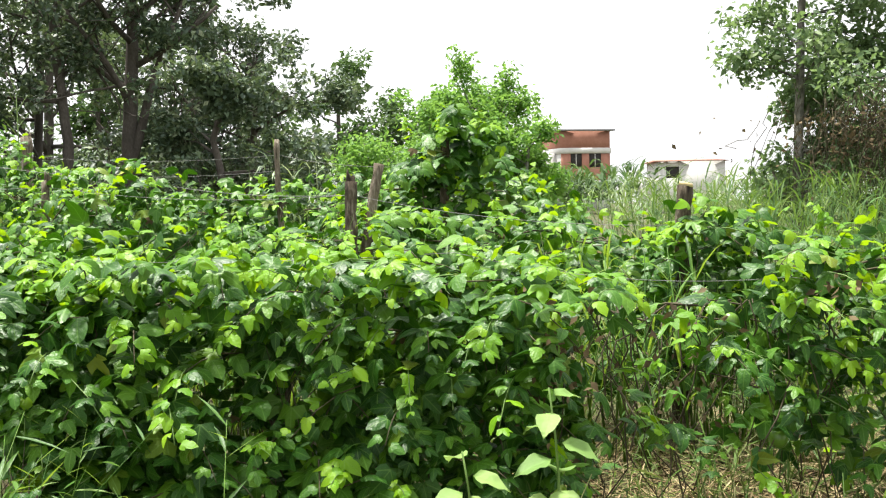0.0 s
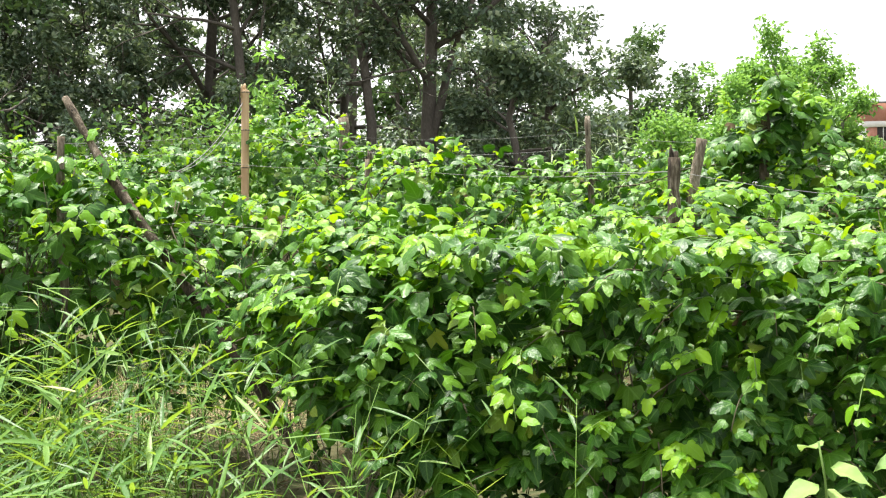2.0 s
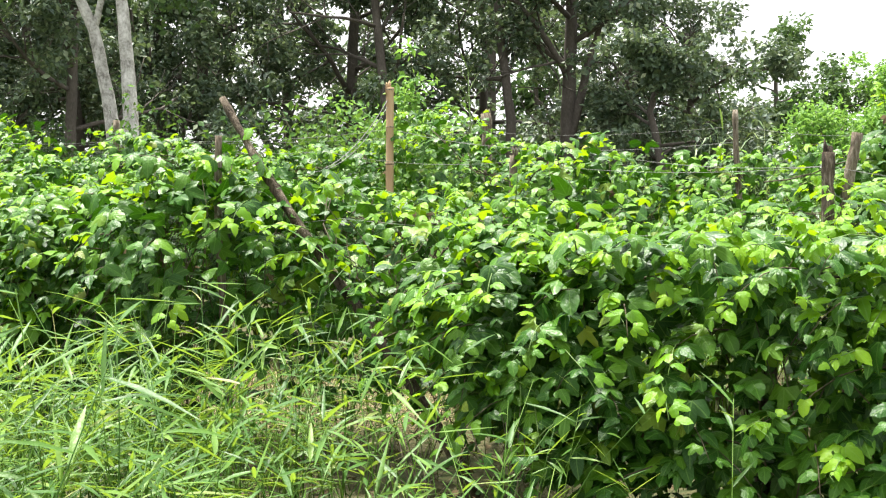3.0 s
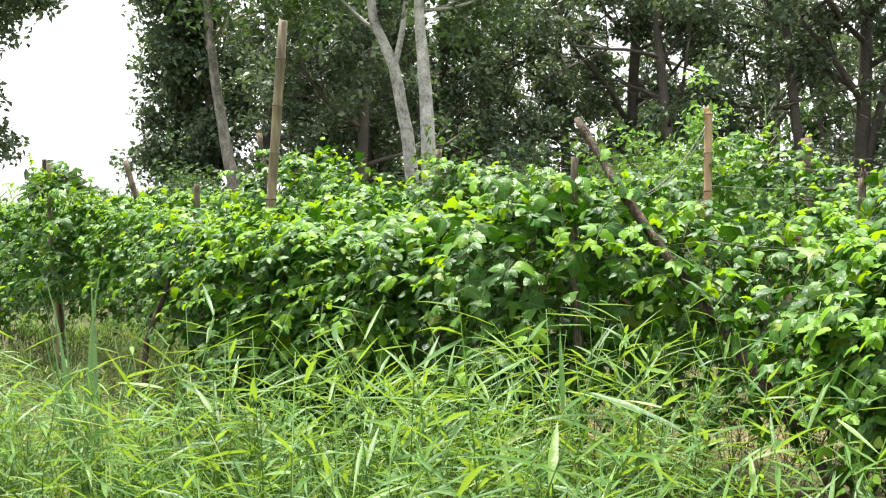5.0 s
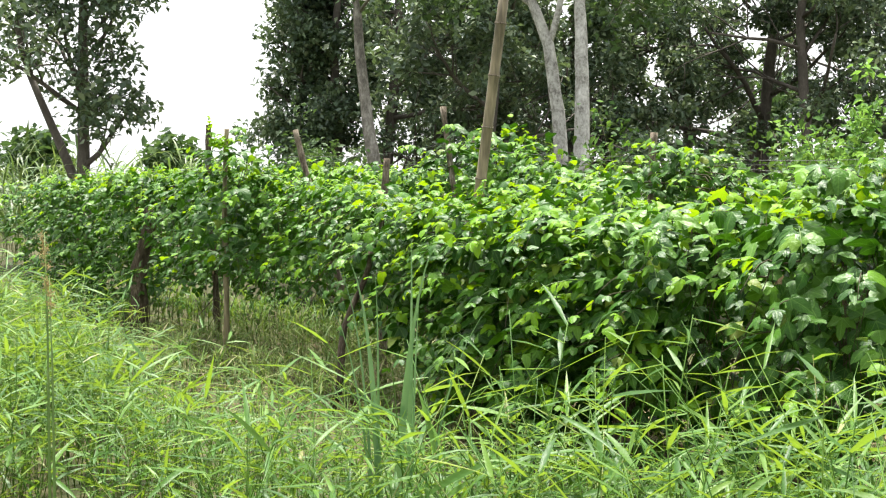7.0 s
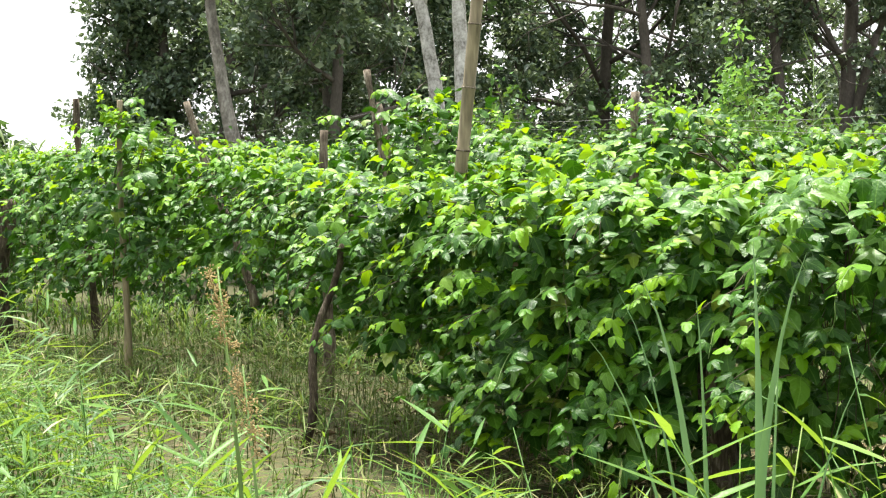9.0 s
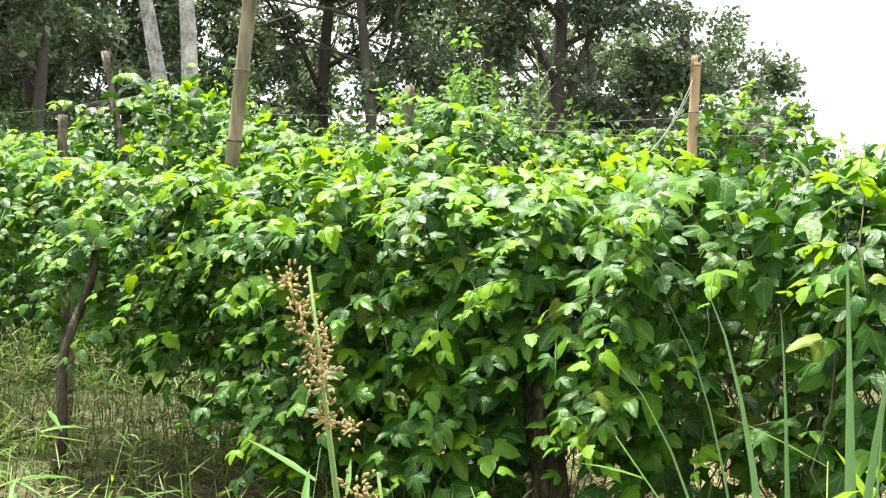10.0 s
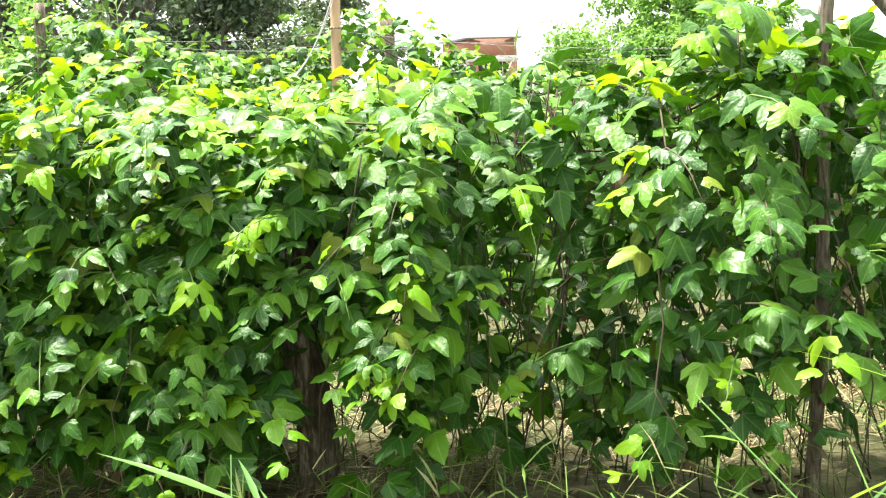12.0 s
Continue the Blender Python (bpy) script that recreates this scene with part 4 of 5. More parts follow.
# ---- trees ----
def grow(rng, start, way, length, r, depth, geo, ends, bend=0.25, lift=0.12):
    """A limb with side limbs; where it thins out, its places go to ends."""
    k = 5 if depth else 3
    pts, p, d = [np.array(start, float)], np.array(start, float), unit(np.array(way, float))
    for _ in range(k):
        d = unit(d + rng.normal(0, bend, 3) * 0.5 + np.array([0, 0, lift * 0.3]))
        p = p + d * length / k
        pts.append(p.copy())
    pts = np.array(pts)
    geo.tube(pts, np.linspace(r, r * 0.45, k + 1), 6 if r > 0.05 else 3)
    if depth == 0:
        ends.extend(pts[2:])
        return
    for q in range(rng.integers(3, 5)):
        f = rng.uniform(0.3, 1.0)
        i = min(k, int(f * k))
        side = unit(d + rng.normal(0, 0.75, 3) + np.array([0, 0, lift]))
        grow(rng, pts[i], side, length * rng.uniform(0.5, 0.75), r * 0.45, depth - 1, geo, ends, bend, lift)
    ends.append(pts[-1])


def tree(label, base, trunk, r, bark, leafmat, leaf, count, seed, limb=3.0, limbs=7, start=0.35, clump=0.45, lift=0.15, depth=2, leafshape=None, squash=0.8, fork=None, category="tree", name="tree", bias=(0, 0, 0), thin=1.0, gaps=None, low_limb=None):
    """A tapered trunk through the given offsets from base, limbs, and clumps of leaves on the twigs."""
    rng = np.random.default_rng(seed)
    root = thing(name, label, category, "", base)
    wood, ends = Geo(), []
    tr = np.array(trunk, float)
    run = np.linspace(0, 1, len(tr))
    tt = np.linspace(0, 1, 16)
    pts = np.stack([np.interp(tt, run, tr[:, c]) for c in range(3)], 1)
    pts[:, :2] += np.cumsum(rng.normal(0, r * 0.06, (16, 2)), axis=0)
    pts[0, 2] = -0.1
    rad = r * (1 - 0.55 * tt) * (1 + 0.5 * np.exp(-tt * 25))
    wood.tube(pts, rad, 12, 0.05, rng)
    if fork is not None:
        f0, f1, fr = fork
        fp = np.array([np.interp(f0, tt, pts[:, c]) for c in range(3)])
        wood.tube(fp + np.outer(np.linspace(0, 1, 8), np.array(f1)) + np.stack([0.03 * np.sin(np.linspace(0, 5, 8)), 0 * np.arange(8), 0 * np.arange(8)], 1), np.linspace(fr, fr * 0.6, 8), 9, 0.05, rng)
        grow(rng, fp + np.array(f1), f1, limb, fr * 0.6, depth, wood, ends, lift=lift)
    for q in range(limbs):
        f = start + (1 - start) * (q + rng.uniform(0, 0.8)) / limbs
        p = np.array([np.interp(f, tt, pts[:, c]) for c in range(3)])
        a = rng.uniform(0, 6.28)
        way = np.array([math.cos(a), math.sin(a), rng.uniform(0.0, 0.9)]) + np.array(bias)
        grow(rng, p, way, limb * rng.uniform(0.7, 1.15) * (1.15 - 0.4 * f), np.interp(f, tt, rad) * 0.5, depth, wood, ends, lift=lift)
    if low_limb is not None:
        grow(rng, low_limb[0], low_limb[1], 1.5, r * 0.4, 1, wood, ends, 0.3, 0.4)
    part("trunk", wood.mesh("trunk"), bark, root)
    ends = np.array(ends)
    ends = ends[rng.uniform(0, 1, len(ends)) < thin]
    pick = rng.integers(0, len(ends), count)
    ball = unit(rng.normal(0, 1, (count, 3))) * rng.uniform(0, 1, (count, 1)) ** 0.5
    pos = ends[pick] + ball * 1.75 * clump * np.array([1, 1, squash])
    pos = pos[pos[:, 2] > 0.3]
    if gaps is not None:
        pos = pos[hash_noise(pos[:, 0] * 1.7 + pos[:, 1], pos[:, 2] * 1.7 + 0.6 * pos[:, 1], seed) > gaps]
    count = len(pos)
    normal = rng.normal(0, 0.6, (count, 3)) + np.array([0, 0, 0.75])
    tip = rng.normal(0, 0.8, (count, 3)) + np.array([0, 0, -0.6])
    pos, rot = leaf_frames(pos, normal, tip, leaf * rng.uniform(0.6, 1.25, count))
    shapes = LEAVES_FAR if leafshape is None else leafshape
    me = scatter("crown", shapes, pos, rot, rng.integers(0, len(shapes), count))
    part("crown", me, leafmat, root, "", "stuff")
    return root


# pale smooth trunks in front of the wood
tree("slender tree with pale blotched forked bark", (-11.8, 16.8, 0), [(0, 0, 0), (-0.04, -0.02, 1.6), (-0.12, -0.05, 2.8), (-0.28, -0.1, 3.85), (-0.55, -0.25, 4.6), (-1.0, -0.3, 8.0)], 0.135, M_WHITEBARK, M_TREE2, 0.16, 4500, 101, limb=2.2, limbs=5, start=0.75, fork=(0.6, (0.3, 0.15, 1.5), 0.06))
tree("slender straight tree with pale blotched bark", (-11.28, 16.42, 0), [(0, 0, 0), (-0.02, 0, 2.0), (-0.05, 0, 3.5), (-0.12, 0, 4.4), (-0.3, 0, 8.5)], 0.145, M_WHITEBARK, M_TREE2, 0.16, 4500, 102, limb=2.2, limbs=5, start=0.75)
tree("slender leaning tree with ringed grey bark", (-14.78, 15.95, 0), [(0, 0, 0), (-0.12, -0.05, 1.9), (-0.24, -0.1, 2.7), (-0.36, -0.15, 3.6), (-0.45, -0.18, 4.5), (-0.7, -0.2, 8.5)], 0.125, M_GREYBARK, M_TREE2, 0.16, 4500, 103, limb=2.2, limbs=5, start=0.75)

WOODS = [
    # x, y, height, radius, limb, limbs, start, leaves, leaf, label
    (-10.3, 39.4, 11, 0.30, 4.6, 11, 0.42, 20000, 0.18, "large dark tree with a forked trunk"),
    (-12.0, 38.4, 11, 0.2, 3.6, 8, 0.4, 11000, 0.18, "dark tree standing close to a larger one"),
    (-6.7, 41.0, 6.0, 0.18, 2.7, 13, 0.2, 17000, 0.17, "low spreading dark tree with drooping limbs"),
    (-6.8, 37.0, 5.0, 0.16, 2.3, 10, 0.22, 11000, 0.17, "low dark tree with drooping limbs"),
    (-17.8, 38.8, 12, 0.26, 4.4, 11, 0.3, 19000, 0.18, "tall dark tree with upright limbs"),
    (-15.0, 35.6, 11, 0.2, 3.8, 9, 0.38, 9500, 0.17, "tall dark tree in the wood"),
    (-21.5, 35.0, 11, 0.22, 4.0, 10, 0.25, 16000, 0.17, "dense dark tree in the wood"),
    (-24.0, 32.0, 10, 0.2, 3.8, 11, 0.2, 16000, 0.17, "dense dark tree with low limbs"),
    (-24.5, 27.5, 10, 0.2, 3.6, 11, 0.18, 16000, 0.16, "dense dark tree at the edge of the wood"),
    (-25.6, 26.6, 9.5, 0.18, 1.7, 15, 0.12, 13000, 0.16, "bushy dark tree at the end of the wood"),
    (-27.0, 26.3, 9.0, 0.16, 1.15, 16, 0.3, 9000, 0.16, "tall narrow tree where the wood gives way to the field"),
    (-11.0, 54.0, 13, 0.26, 5.0, 13, 0.12, 9500, 0.26, "dense tree deep in the wood"),
    (-17.0, 52.0, 13, 0.26, 5.0, 13, 0.12, 6000, 0.26, "dense tree at the back of the wood"),
    (-24.0, 46.0, 13, 0.26, 5.0, 13, 0.12, 9500, 0.25, "dense spreading tree at the back of the wood"),
    (-31.0, 38.0, 12, 0.26, 4.6, 13, 0.12, 9500, 0.24, "dense tree behind the pale trunks"),
    (-21.0, 32.0, 8, 0.18, 3.0, 12, 0.12, 13000, 0.17, "leafy tree between the pale trunks and the wood"),
    (-14.2, 42.0, 9, 0.2, 4.0, 12, 0.1, 7000, 0.2, "dense dark tree filling the gap between trunks"),
    (-11.0, 48.0, 3.6, 0.18, 2.6, 12, 0.1, 9000, 0.22, "low dense tree behind the dark trunks"),
    (-20.5, 27.0, 10, 0.18, 3.2, 9, 0.3, 12000, 0.16, "tall tree behind the pale trunks"),
]
for k, (x, y, h, r, limb, limbs, start, count, leaf, label) in enumerate(WOODS):
    tree(label, (x, y, 0), [(0, 0, 0), (0.1, 0, h * 0.3), (0.3 * (-1) ** k, 0.2, h * 0.65), (0.2, 0, h)], r, M_DARKBARK, M_TREE, leaf * 1.3, int(count * (0.8 if x > -14 else 1.15)), 120 + k, limb=limb, limbs=limbs, start=start, clump=0.34, thin=0.42, gaps=-0.22 if x > -14 else -0.36, lift=0.08 if h < 8 else 0.15,
         fork=(0.25, (0.9, 0.2, 3.2), r * 0.6) if k == 0 else None, bias=(0.45, 0, 0) if k == 0 else (0, 0, 0))
tree("open tree with dark forked trunks beside the field", (-22.05, 15.4, 0), [(0, 0, 0), (0, 0, 2.0), (-0.05, 0, 4.6), (0.1, 0, 8)], 0.15, M_DARKBARK, M_TREE, 0.18, 14000, 140, limb=2.3, limbs=14, start=0.4, bias=(0.25, 0.1, 0), fork=(0.2, (-1.1, -0.5, 2.6), 0.11), clump=0.27, leafshape=LEAVES_SLIM, low_limb=((0.05, 0, 2.0), (0.75, 0.6, 0.75)))

# bright young tree behind the third row
tree("bright green young tree with airy foliage", (0.45, 18.4, 0), [(0, 0, 0), (0.05, 0, 1.1), (-0.02, 0, 2.0), (0.0, 0, 2.6)], 0.06, M_GREYBARK, M_BRIGHT, 0.085, 14000, 150, limb=1.0, limbs=30, start=0.12, clump=0.11, lift=0.3, depth=1)
tree("bright green sapling beside a young tree", (-0.85, 17.8, 0), [(0, 0, 0), (0, 0, 0.9), (0, 0, 1.6)], 0.05, M_GREYBARK, M_BRIGHT, 0.085, 5500, 151, limb=0.75, limbs=14, start=0.12, clump=0.17, lift=0.3, depth=1)
tree("green sapling with feathery foliage", (1.05, 17.4, 0), [(0, 0, 0), (0, 0, 1.0), (0.1, 0, 2.0)], 0.05, M_GREYBARK, M_BRIGHT, 0.085, 7200, 152, limb=0.65, limbs=16, start=0.12, clump=0.12, lift=0.3, depth=1)

tree("small bright green sapling among reeds", (-0.2, 17.3, 0), [(0, 0, 0), (0, 0, 1.0), (0.05, 0, 1.9)], 0.04, M_GREYBARK, M_BRIGHT, 0.085, 5000, 153, limb=0.7, limbs=14, start=0.12, clump=0.12, lift=0.3, depth=1)

# leafy trees beyond the gap
tree("grey-trunked tree with drooping leaves and dry creepers", (4.05, 14.3, 0), [(0, 0, 0), (-0.05, 0, 1.5), (0.0, 0, 3.2), (0.2, 0, 6)], 0.07, M_GREYBARK, M_TREE3, 0.1, 15000, 160, limb=0.8, limbs=26, start=0.2, clump=0.17, lift=0.1, depth=1, bias=(0.25, 0, 0), leafshape=LEAVES_SLIM)
tree("leafy tree overhung with creepers", (5.5, 13.6, 0), [(0, 0, 0), (0, 0, 2), (-0.1, 0, 5.5)], 0.09, M_GREYBARK, M_TREE3, 0.1, 26000, 161, limb=1.25, limbs=26, start=0.12, clump=0.22, lift=0.05, depth=1, leafshape=LEAVES_SLIM)

# far trees past the wood
for k, (x, y, h) in enumerate([(-7.5, 85, 9), (-3.5, 92, 8), (-13, 80, 9), (-20, 70, 9), (-28, 62, 9), (-36, 50, 9), (-43, 36, 3.2), (-46, 30, 3), (9, 120, 4.5), (30, 100, 4)]):
    tree("distant leafy tree beyond the dark wood", (x, y, 0), [(0, 0, 0), (0.1, 0, h * 0.4), (0, 0, h)], 0.25, M_DARKBARK, M_TREE2, 0.5, 3000, 170 + k, limb=h * 0.36, limbs=10, start=0.15, clump=0.7, depth=1)


def shrub(label, x, y, w, h, count, seed, leaf=0.11, material=None):
    rng = np.random.default_rng(seed)
    root = thing("shrub", label, "shrub", "", (x, y, 0))
    g, ends = Geo(), []
    for _ in range(14):
        a = rng.uniform(0, 6.28)
        grow(rng, (rng.normal(0, 0.12), rng.normal(0, 0.12), 0), (math.cos(a) * w * 0.6, math.sin(a) * w * 0.5, h * rng.uniform(0.6, 1.3)), h * rng.uniform(0.5, 0.9), 0.015, 1, g, ends, 0.3, 0.2)
    part("branching", g.mesh("branching"), M_STEM, root)
    ends = np.array(ends)
    pos = ends[rng.integers(0, len(ends), count)] + rng.normal(0, 0.1 + 0.03 * w, (count, 3))
    pos[:, 2] = np.abs(pos[:, 2])
    pos, rot = leaf_frames(pos, rng.normal(0, 0.55, (count, 3)) + np.array([0, -0.2, 0.8]), rng.normal(0, 0.8, (count, 3)) + np.array([0, 0, -0.4]), leaf * rng.uniform(0.6, 1.3, count))
    part("crown", scatter("crown", LEAVES_FAR, pos, rot, rng.integers(0, 4, count)), material or M_SHRUB, root, "", "stuff")
    return root


for k, (x, y, w, h) in enumerate([(-6.3, 13.2, 1.4, 1.9), (-7.6, 14.4, 1.5, 2.2), (-9.2, 14.6, 1.6, 2.1), (-11.2, 14.6, 1.5, 1.8), (-5.0, 13.4, 1.2, 1.7), (-13.5, 15.0, 1.5, 1.7), (-3.2, 14.5, 1.2, 1.3), (-17.5, 15.0, 1.5, 1.6), (-8.95, 22.2, 1.0, 3.0)]):
    shrub("tangled bright green shrub behind the vines", x, y, w, h, 2600, 200 + k, 0.1 if k < 8 else 0.17, M_SHRUB if k < 8 else M_BRIGHT)
for k, (x, y) in enumerate([(-12, 25), (-15, 28), (-10, 30), (-19, 24), (-6.5, 33), (-4.0, 36), (-22, 22), (-13, 33), (-17, 33), (-20, 30), (-24, 24), (-10.5, 33.5), (-12.2, 34.5), (-9, 36)]):
    shrub("dark undergrowth shrub below the trees", x, y, 2.2, 1.5 if x > -16 else 2.8, 2600, 230 + k, 0.16, M_TREE2)


for k, x in enumerate((-33, -29, -25.5, -22, -18.5, -15, -12, -9.5, -7, -4.5, -2.2)):
    shrub("dense dark thicket at the back of the wood", x, 45 + 3 * (k % 2) - (5 if x < -24 else 0), 5.5, 3.4 if x < -6 else 2.4, 3000, 260 + k, 0.34, M_TREE)


# ---- tall grass, cane and reeds ----
def cane_field(name, label, places, height, seed, material, width=0.03, blades=7, length=0.7, category="grass"):
    rng = np.random.default_rng(seed)
    shapes = []
    for _ in range(14):
        g = Geo()
        lean = rng.normal(0, 0.08, 2)
        top = np.array([lean[0], lean[1], 1.0]) * height
        g.tube([(0, 0, 0), top * np.array([0.4, 0.4, 0.5]), top], [0.007, 0.006, 0.002], 3)
        for b in range(blades):
            f = rng.uniform(0.25, 1.0)
            a = rng.uniform(0, 6.28)
            way = unit(np.array([math.cos(a), math.sin(a), rng.uniform(0.7, 2.2)]))
            side = unit(np.cross(way, (0, 0, 1.0)))
            g.blade(top * f, way, length * rng.uniform(0.6, 1.2), width, rng.uniform(0.3, 0.9), side, 3)
        shapes.append(g.shape())
    me = planted(name, shapes, places, rng.uniform(0.65, 1.1, len(places)), rng)
    return tagged(part(name, me, material), label, category, kind="stuff")


gr = np.random.default_rng(77)
cane_field("tall_grass", "tall dark green grass growing beyond the gap", [(gr.uniform(1.6, 7.5), gr.uniform(7.6, 13)) for _ in range(1000)], 1.3, 1, M_TALL, 0.016, 8, 0.5)
cane_field("cane_field", "field of pale green cane in the distance", [(gr.uniform(-48, -24), gr.uniform(19, 34)) for _ in range(800)] + [(gr.uniform(-34, -21), gr.uniform(9.5, 19)) for _ in range(400)], 2.3, 2, M_CANE, 0.06, 7, 1.0, "cane")
cane_field("cane_field", "rough cane growing by the far houses", [(gr.uniform(4, 14), gr.uniform(18, 40)) for _ in range(500)], 1.7, 3, M_CANE, 0.05, 7, 0.9, "cane")
cane_field("cane_field", "broad-leaved clump growing before the brick house", [(gr.uniform(10, 17), gr.uniform(98, 112)) for _ in range(90)], 3.9, 8, M_TREE2, 0.35, 9, 2.2, "cane")
cane_field("reed_clump", "pale reed clump behind the third row", [(gr.normal(-2.2, 0.5), gr.normal(16.5, 0.4)) for _ in range(22)], 1.9, 5, M_CANE, 0.03, 9, 0.6, "reed")
cane_field("reed_clump", "pale reed clump near the saplings", [(gr.normal(-9.2, 0.8), gr.normal(16.5, 0.5)) for _ in range(26)], 1.8, 6, M_CANE, 0.03, 9, 0.6, "reed")
cane_field("rough_grass", "low green growth at the foot of the far vines", [(gr.uniform(-15, -6.8), gr.uniform(8.4, 9.9)) for _ in range(420)], 0.34, 9, M_GRASS, 0.013, 8, 0.22)
cane_field("rough_grass", "rough green grass between the trellis rows", [(gr.uniform(-2.2, 1.8), gr.uniform(5.6, 6.3)) for _ in range(260)] + [(gr.uniform(-2.5, 2), gr.uniform(8.0, 8.5)) for _ in range(160)] + [(gr.uniform(-3.5, 1), gr.uniform(10.5, 15)) for _ in range(500)], 0.95, 7, M_GRASS, 0.015, 8, 0.35)


# ---- houses ----
def box(g, a, b):
    (x0, y0, z0), (x1, y1, z1) = a, b
    v = [(x, y, z) for z in (z0, z1) for y in (y0, y1) for x in (x0, x1)]
    g.add(v, q=[(0, 2, 3, 1), (4, 5, 7, 6), (0, 1, 5, 4), (1, 3, 7, 5), (3, 2, 6, 7), (2, 0, 4, 6)])


def box_part(name, a, b, material, parent, label=""):
    g = Geo()
    box(g, a, b)
    return part(name, g.mesh(name, False), material, parent, label)


def brick_house():
    root = thing("brick_house", "two-storey red brick house with a flat metal roof", "house", "", (15.85, 138, 0))
    root.rotation_euler = (0, 0, radians(18))
    root.scale = (1.0, 1.0, 1.055)
    w, d, wall = 6.0, 7.0, 0.2
    for name, a, b in (("upper_wall", (-w / 2, 0, 6.7), (w / 2, d, 8.5)), ):
        box_part(name, a, b, M_BRICK, root)
    # lower storey with two real openings on its front
    for x0, x1 in ((-w / 2, -1.9), (-0.5, 0.4), (1.9, w / 2)):
        box_part("wall", (x0, 0, 3.2), (x1, wall, 6.1), M_BRICK, root)
    for x0, x1 in ((-1.9, -0.5), (0.4, 1.9)):
        box_part("wall", (x0, 0, 3.2), (x1, wall, 4.6), M_BRICK, root)
        # a dark panel closes each opening, room shade painted on it
        f = box_part("window", (x0 + 0.003, 0.06, 4.603), (x1 - 0.003, 0.1, 6.097), M_ROOM_SHADE, root, "window panel painted dark as the unlit room behind")
        box_part("frame", ((x0 + x1) / 2 - 0.04, 0.03, 4.61), ((x0 + x1) / 2 + 0.04, 0.058, 6.09), M_PLASTER, f)
    box_part("side_wall", (-w / 2, wall + 0.003, 3.2), (-w / 2 + wall, d, 6.1), M_PLASTER, root)
    box_part("side_wall", (w / 2 - wall, wall + 0.003, 3.2), (w / 2, d, 6.1), M_BRICK, root)
    box_part("rear_wall", (-w / 2 + wall + 0.003, d - wall, 3.2), (w / 2 - wall - 0.003, d, 6.1), M_BRICK, root)
    box_part("ground_floor", (-w / 2, 0, 0), (w / 2, d, 3.197), M_PLASTER, root)
    box_part("beam", (-w / 2 - 0.1, -0.12, 6.103), (w / 2 + 0.1, d, 6.697), M_PLASTER, root, "pale concrete floor beam")
    box_part("roof", (-w / 2 - 0.5, -0.6, 8.503), (w / 2 + 0.4, d + 0.3, 8.68), M_METALROOF, root)
    box_part("annex", (-w / 2 - 3.2, 1.5, 0), (-w / 2 - 0.003, d, 6.2), M_PLASTER, root)


def white_house():
    root = thing("white_house", "low white house with a red tiled roof", "house", "", (20.2, 101, 0))
    root.scale = (1.0, 1.0, 1.08)
    box_part("wall", (-2.6, 0, 0), (-2.0, 0.25, 3.9), M_PLASTER, root)
    box_part("wall", (-2.0, 0, 0), (-0.9, 0.25, 2.2), M_PLASTER, root)
    box_part("wall", (-2.0, 0, 3.5), (-0.9, 0.25, 3.9), M_PLASTER, root)
    box_part("wall", (-0.9, 0, 0), (2.9, 0.25, 3.9), M_PLASTER, root)
    # solid panel whose dark colour paints the unlit room
    box_part("window", (-1.997, 0.1, 2.203), (-0.903, 0.14, 3.497), M_ROOM_SHADE, root, "window panel painted dark as the unlit room behind")
    box_part("side_wall", (-2.6, 0.253, 0), (-2.35, 6, 3.9), M_PLASTER, root)
    box_part("side_wall", (2.65, 0.253, 0), (2.9, 6, 3.9), M_PLASTER, root)
    box_part("rear_wall", (-2.34, 5.75, 0), (2.64, 6, 3.9), M_PLASTER, root)
    g = Geo()
    g.add([(-3, -0.4, 3.91), (3.3, -0.4, 3.91), (3.3, 6.4, 3.91), (-3, 6.4, 3.91), (-2.6, 3, 4.12), (2.9, 3, 4.12)], [(0, 4, 3), (1, 2, 5)], [(0, 1, 5, 4), (2, 3, 4, 5), (3, 2, 1, 0)])
    part("roof", g.mesh("roof", False), M_ROOF, root, "red tiled roof")
    box_part("yard_wall", (-4.6, -2.0, 0), (-1.4, -1.8, 2.6), M_PLASTER, root)


brick_house()
white_house()


# ---- foreground grass ----
EYES = np.array([tuple(m.translation) for _, m in PATH])


def clear_of_walk(x, y, room):
    a, b = EYES[:-1, :2], EYES[1:, :2]
    ab = b - a
    t = (((np.array([x, y]) - a) * ab).sum(1) / ((ab**2).sum(1) + 1e-9)).clip(0, 1)
    return np.hypot(*(a + ab * t[:, None] - np.array([x, y])).T).min() > room


